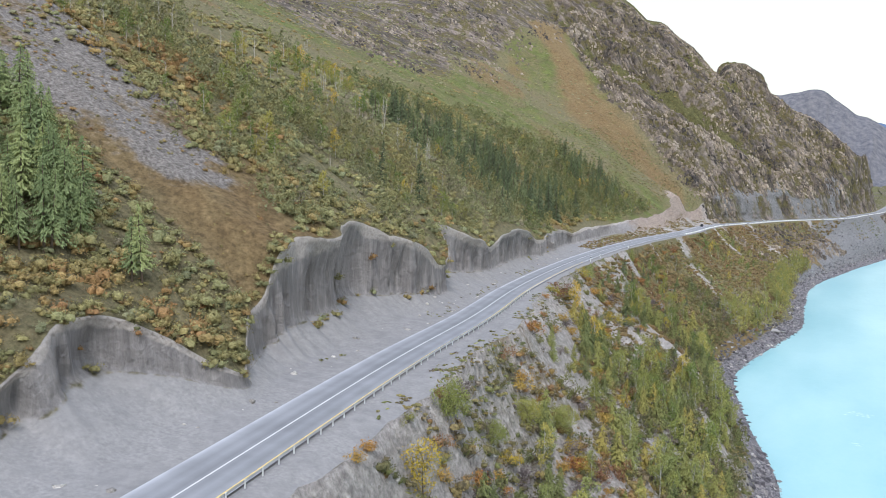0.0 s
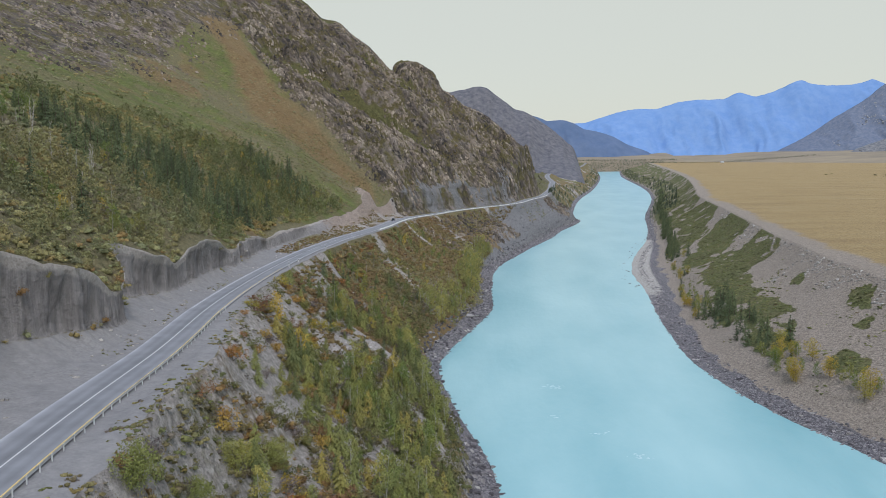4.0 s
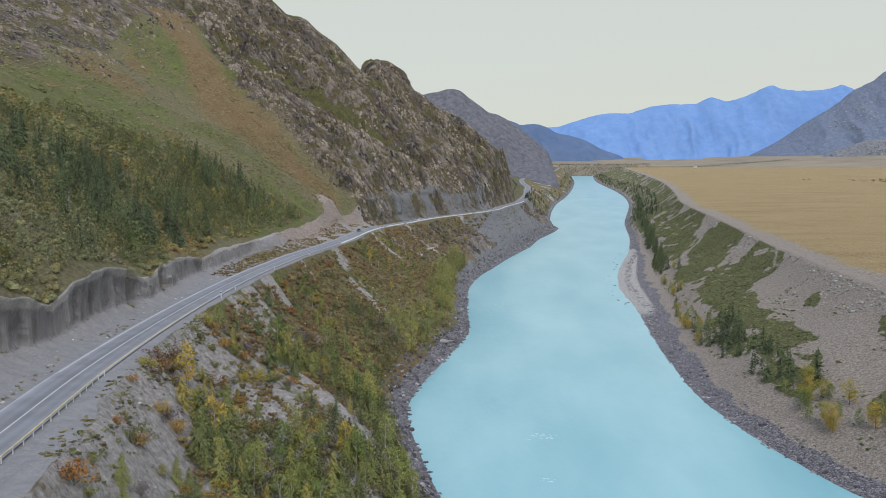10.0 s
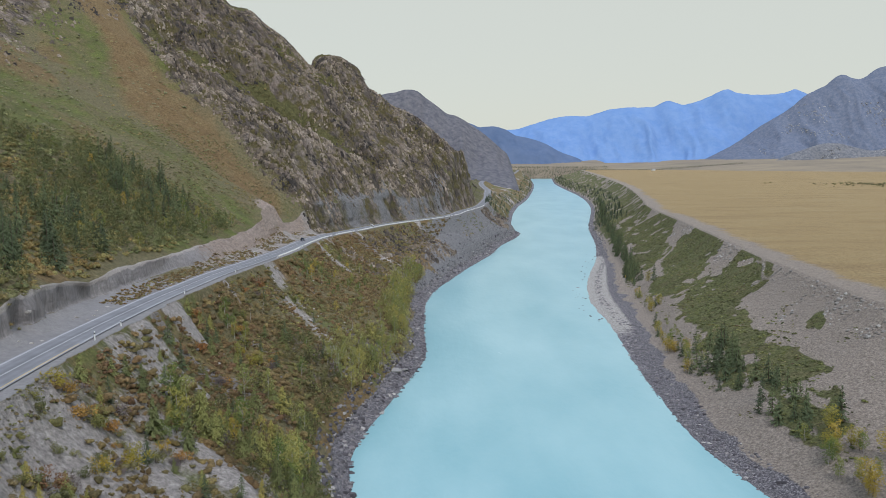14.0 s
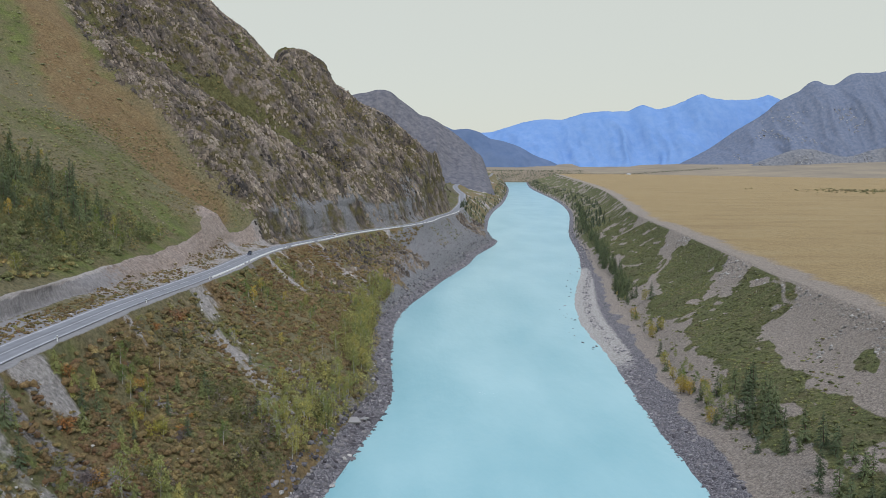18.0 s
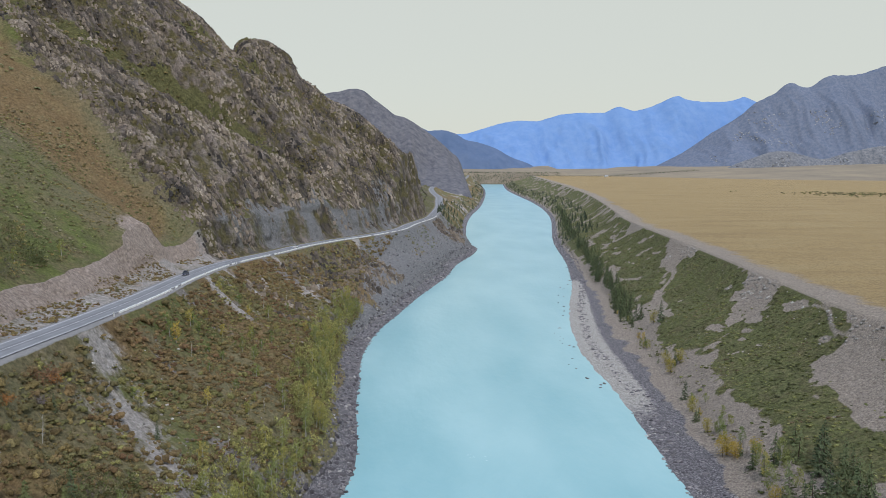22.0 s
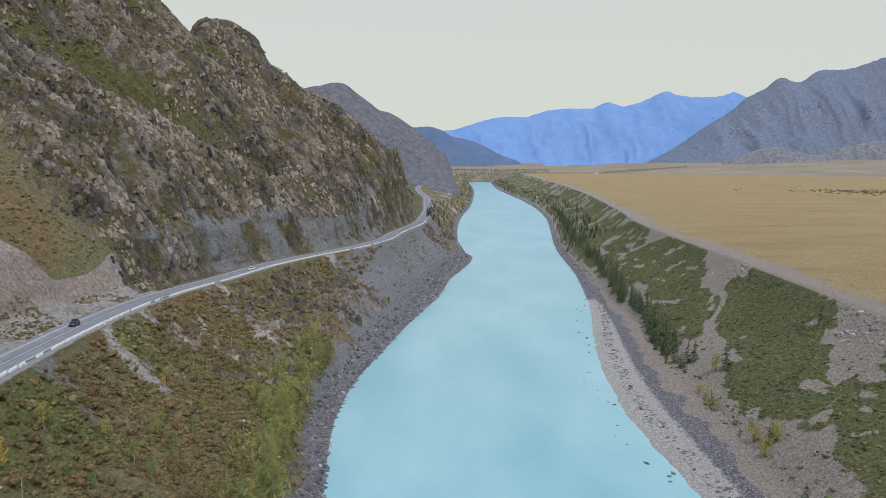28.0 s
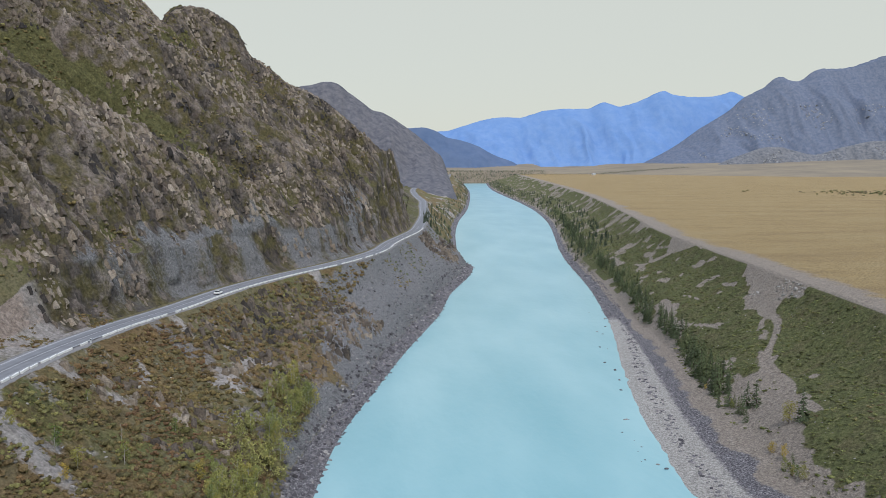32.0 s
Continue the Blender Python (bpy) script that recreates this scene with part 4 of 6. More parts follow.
HEATH_LEAF = foliage("brown_heath_leaves", [(0.0, (0.158, 0.09, 0.047)), (0.15, (0.19, 0.127, 0.054)), (0.35, (0.16, 0.112, 0.052)), (0.5, (0.2, 0.15, 0.056)), (0.65, (0.135, 0.114, 0.05)), (0.8, (0.155, 0.146, 0.053)), (0.93, (0.205, 0.188, 0.06)), (1.0, (0.14, 0.11, 0.09))], True, each=(0.72, 1.25))
WILLOW_LEAF = foliage("shore_willow_leaves", [(0.0, (0.24, 0.235, 0.085)), (0.6, (0.34, 0.325, 0.105)), (1.0, (0.42, 0.37, 0.11))], True)
HILL_LEAF = foliage("hillside_scrub_leaves", [(0.0, (0.21, 0.112, 0.06)), (0.14, (0.285, 0.178, 0.066)), (0.30, (0.28, 0.222, 0.076)), (0.46, (0.235, 0.21, 0.074)), (0.62, (0.19, 0.196, 0.078)),
                                               (0.76, (0.155, 0.178, 0.072)), (0.88, (0.225, 0.245, 0.096)), (1.0, (0.19, 0.155, 0.135))], True)
YELLOW_LEAF = foliage("yellow_olive_scrub_leaves", [(0.0, (0.28, 0.155, 0.065)), (0.2, (0.30, 0.215, 0.082)), (0.45, (0.275, 0.245, 0.1)), (0.65, (0.23, 0.228, 0.1)), (0.85, (0.2, 0.215, 0.108)), (1.0, (0.24, 0.19, 0.14))], True, leaf=0.2, each=(0.76, 1.2), patch=(0.72, 1.25))
TERRACE_LEAF = foliage("low_green_cushion_shrubs", [(0.0, (0.085, 0.09, 0.038)), (0.4, (0.14, 0.155, 0.05)), (0.75, (0.205, 0.21, 0.066)), (0.9, (0.24, 0.22, 0.08)), (1.0, (0.21, 0.155, 0.085))], True)
BARK = simple("grey_brown_bark", (0.10, 0.075, 0.055), 0.95)
PALE_BARK = simple("pale_birch_bark", (0.38, 0.355, 0.31), 0.9)


# ---- trees ----
def trunk_data(name, height, radius, mat, sides=6, lean=0.0):
    rings = np.linspace(0, 1, 5)
    a = np.arange(sides) / sides * 2 * np.pi
    v = np.array([[radius * (1 - 0.9 * t) * np.cos(k) + lean * t * t, radius * (1 - 0.9 * t) * np.sin(k), height * t - 0.4 * (t == 0)] for t in rings for k in a])
    f = [[i * sides + k, i * sides + (k + 1) % sides, (i + 1) * sides + (k + 1) % sides, (i + 1) * sides + k] for i in range(4) for k in range(sides)]
    return tri_mesh(name, v, f, mat, smooth=True)


def conifer_crown(rng, height, spread, bare, levels, per, mat, sprays=6, fine=0.85):
    """Whorls of drooping boughs, each bough a few thin sprays of needles."""
    v, f = [], []
    for k in range(levels):
        t = k / (levels - 1)
        z = height * (bare + (0.96 - bare) * t)
        r = spread * (1 - t) ** 0.8 * rng.uniform(0.8, 1.15) + 0.15
        for b in range(max(4, int(per * (1 - 0.45 * t)))):
            a = rng.uniform(0, 6.283)
            ln, drop = r * rng.uniform(0.55, 1.15), rng.uniform(0.05, 0.45)
            d, s = np.array([np.cos(a), np.sin(a), 0]), np.array([-np.sin(a), np.cos(a), 0])
            o = np.array([0, 0, z + rng.uniform(-0.3, 0.3)])
            for q in range(sprays):
                k_ = (q + rng.uniform(0, 1)) / sprays
                c = o + d * ln * (0.1 + 0.9 * k_) + np.array([0, 0, -drop * ln * k_ ** 1.5])
                side = (s * rng.choice((-1, 1)) * rng.uniform(0.2, 0.5) * (0.25 + 0.4 * r) + d * 0.22 * r) * fine
                i = len(v)
                w = (0.09 + 0.045 * r) * (0.5 + 0.5 * fine)
                v += [c + np.array([0, 0, w]), c + d * w * 1.5 - np.array([0, 0, w * 1.2]), c + side * 1.2 + np.array([0, 0, rng.uniform(-0.25, 0.12)])]
                f += [[i, i + 1, i + 2]]
    i = len(v)
    v += [np.array([0.10, 0, height * 0.92]), np.array([-0.07, 0.08, height * 0.92]), np.array([0, 0, height])]
    f += [[i, i + 1, i + 2]]
    return tri_mesh("crown", np.array(v), f, mat)


def leaf_cloud(rng, clumps, leaves, size):
    """Leaves as small triangles gathered in clumps: (centre, radius) each."""
    v, f = [], []
    for c, r in clumps:
        for _ in range(leaves):
            p = rng.normal(0, 1, 3)
            p = np.array(c) + p / np.linalg.norm(p) * r * rng.uniform(0.25, 1.0) ** 0.5
            a, b = rng.normal(0, 1, 3), rng.normal(0, 1, 3)
            a /= np.linalg.norm(a)
            b = np.cross(a, b)
            b /= np.linalg.norm(b)
            s = size * rng.uniform(0.6, 1.3)
            i = len(v)
            v += [p - a * s, p + b * s * 0.9, p + a * s]
            f += [[i, i + 1, i + 2]]
    return np.array(v), np.array(f)


def conifer(name, label, category, group, seed, height, spread, bare, levels, per, mat, sprays=6, fine=0.85):
    rng = np.random.default_rng(seed)
    t = thing(name, label, category, group)
    part("trunk", trunk_data("trunk", height * 0.96, 0.035 * height * 0.5, BARK), t)
    part("crown", conifer_crown(rng, height, spread, bare, levels, per, mat, sprays, fine), t)
    return t


def broadleaf(name, label, category, group, seed, height, width, mat, bark, clumps=14, leaves=52, size=0.17, stems=1):
    rng = np.random.default_rng(seed)
    t = thing(name, label, category, group)
    part("trunk", trunk_data("trunk", height * 0.9, 0.012 * height + 0.04, bark, 5, rng.uniform(-0.4, 0.4)), t)
    cl = []
    for k in range(clumps):
        z = height * (0.25 + 0.72 * (k + rng.uniform(0, 1)) / clumps)
        shape = np.sin(np.pi * np.clip((z / height - 0.12) / 0.95, 0, 1)) ** 0.7
        a, r = rng.uniform(0, 6.283), width * 0.55 * shape * rng.uniform(0.3, 1)
        cl.append(((r * np.cos(a), r * np.sin(a), z), width * 0.32 * (0.5 + 0.5 * shape)))
    v, f = leaf_cloud(rng, cl, leaves, size)
    part("crown", tri_mesh("crown", v, f, mat), t)
    # limbs
    bm = bmesh.new()
    for c, r in cl[::2]:
        base = Vector((0, 0, max(0.3, c[2] - 0.35 * height * 0.4)))
        d = Vector(c) - base
        m = Matrix.Translation(base + d / 2) @ d.to_track_quat("Z", "Y").to_matrix().to_4x4()
        bmesh.ops.create_cone(bm, cap_ends=False, segments=4, radius1=0.05, radius2=0.02, depth=d.length, matrix=m)
    part("limb", bm_mesh("limb", bm, bark), t)
    return t


def bare_tree(seed, height):
    """A leafless sapling: a stem with forked twigs."""
    rng = np.random.default_rng(seed)
    t = thing("bare_tree", "leafless pale grey sapling with thin forked twigs", "tree", "bare saplings on the slopes")
    part("trunk", trunk_data("trunk", height, 0.09, PALE_BARK, 5), t)
    for k in range(4):
        bm = bmesh.new()
        for j in range(4):
            z = height * (0.2 * k + rng.uniform(0.22, 0.4))
            a, ln = rng.uniform(0, 6.283), height * 0.26 * rng.uniform(0.5, 1)
            d = Vector((math.cos(a) * 0.5, math.sin(a) * 0.5, 0.85)) * ln
            m = Matrix.Translation(Vector((0, 0, z)) + d / 2) @ d.to_track_quat("Z", "Y").to_matrix().to_4x4()
            bmesh.ops.create_cone(bm, cap_ends=False, segments=3, radius1=0.045, radius2=0.012, depth=ln, matrix=m)
        part("twig", bm_mesh("twig", bm, PALE_BARK), t)
    return t


def plant(kinds, xs, ys, rng, low=0.7, high=1.3, sink=0.25, weights=None):
    """Sets copies of the kinds of tree on the ground at the places given; the first of each kind moves to its first place."""
    zs = ground_z(xs, ys)
    for x, y, z in zip(xs, ys, zs):
        k = kinds[int(rng.choice(len(kinds), p=weights))]
        s = rng.uniform(low, high)
        m = Matrix.LocRotScale((x, y, z - sink), Euler((rng.normal(0, 0.03), rng.normal(0, 0.03), rng.uniform(0, 6.283))), (s * rng.uniform(0.85, 1.15), s * rng.uniform(0.85, 1.15), s))
        if id(k) in UNUSED:
            UNUSED.discard(id(k))
            k.matrix_basis = m
            k.scale = m.to_scale()
        else:
            keep = k.scale.copy()
            k.scale = (1, 1, 1)
            copy_thing(k, m)
            k.scale = keep


UNUSED = set()


def fresh(*kinds):
    UNUSED.update(id(k) for k in kinds)
    ALL_KINDS.extend(kinds)
    return list(kinds)


ALL_KINDS = []
rng = np.random.default_rng(7)
top_edge = lambda y: line(y, ROAD_X) - line(y, FOOT) - line(y, CUT_W) * 1.25


def scatter(count, y0, y1, u0, u1, keep, seed):
    """Places on the hillside: y along the valley, u up from the cut's top edge."""
    r = np.random.default_rng(seed)
    y, u = r.uniform(y0, y1, count), r.uniform(u0, u1, count)
    x = top_edge(y) - u
    ok = keep(x, y, u, r.uniform(0, 1, count))
    return x[ok], y[ok]


spruces = fresh(*[conifer("spruce_tree", "dark green spruce on the steep hillside", "tree", "spruces on the hillside", 20 + k, 9.5, 1.8 + 0.3 * k, 0.05, 22, 13, SPRUCE_LEAF, 7, 0.5) for k in range(3)])
x, y = scatter(1500, 226, 545, 2, 85, lambda x, y, u, r: (fbm(x, y, 45, 3, 301) + 0.5 - u / 110 - np.abs(y - 350) / 600 > r * 0.45), 11)
plant(spruces, x[:300], y[:300], rng, 0.5, 1.3)

pines = fresh(*[conifer("pine_tree", "tall bright green pine above the road cut", "tree", "pines above the road cut", 40 + k, 12.0, 2.3 + 0.35 * k, 0.24, 26, 13, PINE_LEAF, 16, 0.24) for k in range(3)])
x, y = scatter(95, 112, 142, 8, 50, lambda x, y, u, r: (y < 134 + 0.22 * u) & (y > 112 + 0.3 * u), 12)
plant(pines, x[:64], y[:64], rng, 0.6, 1.05)

larches = fresh(*[conifer("young_larch", "light yellow-green young larch on the river bank", "tree", "young larches on the bank", 50 + k, 5.6, 1.75, 0.04, 24, 14, LARCH_LEAF, 8, 0.42) for k in range(2)])
birches = fresh(*[broadleaf("birch_tree", "slender birch with yellow-green thinning leaves", "tree", "birches on the slopes", 60 + k, 6.5, 2.6, BIRCH_LEAF, PALE_BARK) for k in range(3)])
willows = fresh(*[broadleaf("willow_tree", "tall thin yellow-green willow at the water's edge", "tree", "willows along the shore", 64 + k, 7.5, 2.3, WILLOW_TREE_LEAF, PALE_BARK) for k in range(2)])
golds = fresh(broadleaf("golden_tree", "small tree in golden autumn leaf by the river", "tree", "golden autumn trees", 70, 7.5, 5.0, GOLD_LEAF, BARK, 18, 60, 0.2))
bares = fresh(bare_tree(80, 6.0))

# hillside birches and bare saplings
x, y = scatter(420, 165, 330, 3, 95, lambda x, y, u, r: (fbm(x, y, 30, 3, 303) > 0.0) & (np.abs(y - 163) > 14), 13)
plant(birches, x[:110], y[:110], rng, 0.6, 1.1)
x, y = scatter(180, 180, 330, 8, 100, lambda x, y, u, r: (r > 0.3) & (fbm(x, y, 24, 2, 309) > -0.1), 14)
plant(bares, x[:80], y[:80], rng, 0.6, 1.2)
x, y = scatter(300, 330, 560, 2, 60, lambda x, y, u, r: (fbm(x, y, 30, 3, 305) > 0.05), 15)
plant(birches, x[:70], y[:70], rng, 0.5, 0.9)


def on_bank(count, y0, y1, s0, s1, keep, seed):
    """Places on the left bank: share 0 at the road's verge, 1 at the beach."""
    r = np.random.default_rng(seed)
    y, s = r.uniform(y0, y1, count), r.uniform(s0, s1, count)
    a = line(y, ROAD_X) + line(y, VERGE)
    b = line(y, SHORE_L) - 9
    x = a + (b - a) * s
    ok = keep(x, y, s, r.uniform(0, 1, count))
    return x[ok], y[ok]


x, y = on_bank(620, 120, 440, 0.15, 0.98, lambda x, y, s, r: (fbm(x, y, 35, 3, 307) + s * 0.9 - 0.5 > r * 0.6 - 0.25 + 0.3 * step(330, 400, y)) & (slips(x, y) < 0.3), 16)
ok = y < 345 + 60 * rng.uniform(0, 1, len(y))
x, y = x[ok], y[ok]
plant(larches + willows, x[:220], y[:220], rng, 0.6, 1.35, weights=[0.33, 0.32, 0.18, 0.17])
x, y = on_bank(110, 215, 430, 0.03, 0.55, lambda x, y, s, r: (r > 0.3) & (slips(x, y) < 0.4), 20)
plant(larches, x[:70], y[:70], rng, 0.45, 0.95)
x, y = on_bank(90, 260, 470, 0.12, 0.85, lambda x, y, s, r: r > 0.55, 17)
plant(spruces, x[:26], y[:26], rng, 0.4, 0.75)
x, y = on_bank(260, 430, 700, 0.76, 1.0, lambda x, y, s, r: (r < 0.9) & (s > 0.95 - 0.2 * r), 18)
plant(willows, x[:150], y[:150], rng, 0.6, 1.25)
x, y = on_bank(120, 400, 660, 0.1, 0.8, lambda x, y, s, r: r > 0.4, 19)
plant(birches + bares, x[:60], y[:60], rng, 0.45, 0.95)

x, y = on_bank(420, 205, 345, 0.1, 0.9, lambda x, y, s, r: (fbm(x, y, 16, 3, 411) + 0.5 * s > r * 0.5) & (slips(x, y) < 0.3), 34)
plant(larches + birches, x[:150], y[:150], np.random.default_rng(35), 0.75, 1.45, weights=[0.32, 0.32, 0.12, 0.12, 0.12])


def on_rise(count, y0, y1, s0, s1, keep, seed):
    """Places on the terrace slope: share 0 at the top of the beach, 1 at the plain."""
    r = np.random.default_rng(seed)
    y, s = r.uniform(y0, y1, count), r.uniform(s0, s1, count)
    a = line(y, SHORE_R) + 14 + 10 * step(520, 620, y) * step(860, 780, y)
    x = a + (line(y, EDGE_R) - a) * s
    ok = keep(x, y, s, r.uniform(0, 1, count))
    return x[ok], y[ok]


terrace_spruces = fresh(*[conifer("shore_spruce", "dark spruce at the foot of the terrace slope", "tree", "spruces along the far shore", 90 + k, 8.5, 1.9, 0.05, 14, 10, SPRUCE_LEAF) for k in range(2)])
x, y = on_rise(64, 392, 500, 0.06, 0.30, lambda x, y, s, r: r > 0.15, 21)
plant(terrace_spruces, x, y, rng, 0.65, 1.25)
x, y = on_rise(330, 690, 1700, 0.02, 0.16, lambda x, y, s, r: r > 0.25 + 0.35 * (s > 0.1), 22)
plant(terrace_spruces, x[:200], y[:200], rng, 0.6, 1.15)
x, y = on_rise(260, 690, 980, 0.03, 0.2, lambda x, y, s, r: r > 0.2 + 0.5 * (s > 0.13), 25)
plant(terrace_spruces, x[:85], y[:85], rng, 0.6, 1.2)
x, y = on_rise(26, 330, 400, 0.0, 0.22, lambda x, y, s, r: r > 0.1, 23)
plant(golds + birches, x, y, rng, 0.7, 1.1, weights=[0.4, 0.2, 0.2, 0.2])
x, y = on_rise(26, 470, 570, 0.0, 0.14, lambda x, y, s, r: r > 0.2, 24)
plant(golds + birches + terrace_spruces, x, y, rng, 0.5, 0.9, weights=[0.22, 0.2, 0.2, 0.1, 0.14, 0.14])
x, y = on_rise(60, 600, 730, 0.02, 0.12, lambda x, y, s, r: r > 0.3, 27)
plant(golds + birches + terrace_spruces, x[:22], y[:22], rng, 0.35, 0.75, weights=[0.1, 0.15, 0.15, 0.1, 0.25, 0.25])
plant(golds, np.array([-33.0, -27.0, 118.0, 104.0, 107.0, 102.0]), np.array([143.0, 150.0, 668.0, 607.0, 600.0, 596.0]), rng, 0.75, 0.95)
plant(willows, np.array([90.0, 93.0, 88.0, 95.0, 91.0]), np.array([489.0, 484.0, 482.0, 492.0, 496.0]), rng, 0.9, 1.2)
plant(terrace_spruces, np.array([98.0, 101.0, 99.0, 120.5]), np.array([474.0, 467.0, 480.0, 665.0]), rng, 0.9, 1.25)


# ---- single bushes on the open soil below the road ----
def bush(label, seed, mat):
    rng_b = np.random.default_rng(seed)
    t = thing("bush", label, "bush", "autumn bushes below the road")
    cl = [((rng_b.normal(0, 0.5), rng_b.normal(0, 0.5), 0.3 + rng_b.uniform(0, 0.55)), rng_b.uniform(0.3, 0.5)) for _ in range(9)]
    v, f = leaf_cloud(rng_b, cl, 46, 0.085)
    part("crown", tri_mesh("crown", v, f, mat), t)
    bm = bmesh.new()
    for c, _ in cl[:5]:
        d = Vector(c) - Vector((0, 0, -0.2))
        bmesh.ops.create_cone(bm, cap_ends=False, segments=3, radius1=0.035, radius2=0.012, depth=d.length, matrix=Matrix.Translation(Vector((0, 0, -0.2)) + d / 2) @ d.to_track_quat("Z", "Y").to_matrix().to_4x4())
    part("stem", bm_mesh("stem", bm, BARK), t)
    return t


ORANGE_LEAF = foliage("orange_autumn_leaves", [(0.0, (0.30, 0.13, 0.04)), (0.6, (0.36, 0.19, 0.045)), (1.0, (0.38, 0.26, 0.055))], False)
RUSSET_LEAF = foliage("russet_autumn_leaves", [(0.0, (0.17, 0.075, 0.045)), (1.0, (0.24, 0.13, 0.06))], False)
MAUVE_LEAF = foliage("grey_purple_twiggy_leaves", [(0.0, (0.13, 0.105, 0.105)), (1.0, (0.20, 0.165, 0.15))], False)
OLIVE_LEAF = foliage("olive_leaves", [(0.0, (0.10, 0.11, 0.045)), (1.0, (0.23, 0.22, 0.06))], False)
single = fresh(bush("low bush in orange autumn leaf on grey soil", 95, ORANGE_LEAF), bush("low bush in golden-yellow autumn leaf", 96, GOLD_LEAF), bush("small russet-red bush on grey soil", 97, RUSSET_LEAF),
               bush("grey-purple twiggy bush, nearly leafless", 98, MAUVE_LEAF), bush("low olive-green bush on grey soil", 99, OLIVE_LEAF))
x, y = on_bank(900, 130, 470, 0.0, 0.6, lambda x, y, s, r: (fbm(x, y, 15, 3, 371) + 0.6 * step(330, 260, y) - 0.5 * slips(x, y) > 0.15 * r + 0.05) & (x - line(y, ROAD_X) > 7.5), 72)
plant(single, x[:300], y[:300], rng, 1.0, 2.6, 0.1, weights=[0.16, 0.12, 0.12, 0.22, 0.38])


knoll_bushes = fresh(broadleaf("tall_bush", "tall rounded yellow-green bush beside the gravel verge", "bush", "tall bushes by the verge", 75, 4.2, 4.4, LIME_LEAF, BARK, 30, 120, 0.13))
plant(knoll_bushes, np.array([-37.0, -36.0, -36.5, -34.0]), np.array([157.0, 169.0, 184.0, 194.0]), rng, 0.7, 1.1)


# ---- scrub: low bushes without number ----
def bush_templates(seed, count=6, lobes=3, leaves=30, core=0.85, leaf=0.12):
    """Low bushes: a few uneven leafy lobes with a fringe of leaves."""
    r = np.random.default_rng(seed)
    bm = bmesh.new()
    bmesh.ops.create_icosphere(bm, subdivisions=1, radius=1.0)
    ball_v, ball_f = np.array([p.co[:] for p in bm.verts]), np.array([[k.index for k in p.verts] for p in bm.faces])
    bm.free()
    ball_f = ball_f[ball_v[ball_f].mean(1)[:, 2] > -0.4]
    out = []
    for _ in range(count):
        V, F, cl = [], [], []
        for k in range(lobes):
            c, w = np.array([r.normal(0, 0.34), r.normal(0, 0.34), r.uniform(0.12, 0.42)]), r.uniform(0.34, 0.6) * core
            F.append(ball_f + len(ball_v) * k)
            V.append(ball_v * w * r.uniform(0.65, 1.2, (len(ball_v), 1)) * (1, 1, 0.95) + c)
            cl.append((tuple(c), w * 1.3 / core))
        lv, lf = leaf_cloud(r, cl, leaves // lobes, leaf)
        lv[:, 2] = np.maximum(lv[:, 2], 0.0)
        out.append((np.concatenate(V + [lv]), np.concatenate(F + [lf + len(ball_v) * lobes])))
    return out


def stuff(name, label, category, templates, x, y, size, tint, mat, seed, flat=0.8, sink=0.1, turn=3.1416, z=None):
    """Many small copies joined into one mesh."""
    r = np.random.default_rng(seed)
    z = ground_z(x, y) if z is None else z
    V, F, T, n = [], [], [], 0
    for k in range(len(x)):
        v, f = templates[int(r.integers(len(templates)))]
        a, s = r.uniform(-turn, turn), size[k]
        c, w = math.cos(a), math.sin(a)
        p = np.stack([(v[:, 0] * c - v[:, 1] * w) * s, (v[:, 0] * w + v[:, 1] * c) * s, v[:, 2] * s * flat * r.uniform(0.8, 1.25)], 1) + (x[k], y[k], z[k] - sink)
        V.append(p)
        F.append(f + n)
        T.append(np.full(len(v), tint[k]))
        n += len(v)
    me = tri_mesh(name, np.concatenate(V), np.concatenate(F), mat, np.concatenate(T))
    return tagged(new(name, me), label, category, kind="stuff")


bushes = bush_templates(401)
low_bushes = bush_templates(402, 5, 2, 12, 0.9)
leafy_bushes = bush_templates(403, 6, 3, 96, 0.66, 0.105)


def scrub_tint(x, y, r, seed):
    n = fbm(x, y, 22, 3, seed) * 0.6 + 0.52
    return np.clip(n + r.normal(0, 0.15, len(x)), 0, 1)


r = np.random.default_rng(55)
x, y = scatter(4300, 60, 215, 0.2, 90, lambda x, y, u, q: (fbm(x, y, 16, 4, 311) > -0.45 + 0.004 * u) & (np.abs(y - 157) > (12 + u * 0.15) * (0.6 + 0.6 * q)), 75)
stuff("near_hillside_scrub", "leafy yellow-olive bushes on the slope above the road", "shrubs", leafy_bushes, x, y, r.uniform(0.3, 1.0, len(x)) ** 2 * 1.7 + 0.9, np.clip(scrub_tint(x, y, r, 313) + 0.02, 0.05, 0.95), YELLOW_LEAF, 76, 0.95)
x, y = scatter(8500, 215, 500, 0.2, 110, lambda x, y, u, q: (fbm(x, y, 16, 4, 311) > -0.45 + 0.004 * u) & (np.abs(y - 163) > (9 + u * 0.13) * (0.8 + 0.4 * q)), 31)
size, tint = r.uniform(0.3, 1.0, len(x)) ** 2 * 1.7 + 0.6, np.clip(scrub_tint(x, y, r, 313) + 0.06, 0.08, 0.95)
near = y < 335 + 25 * fbm(x, y, 30, 2, 314)
stuff("open_hillside_scrub", "yellow-olive autumn scrub among the hillside saplings", "shrubs", bushes, x[near], y[near], size[near], tint[near], YELLOW_LEAF, 32)
stuff("hillside_scrub", "dense autumn scrub covering the hillside", "shrubs", bushes, x[~near], y[~near], size[~near], np.clip(tint[~near], 0.2, 0.95), HILL_LEAF, 33)
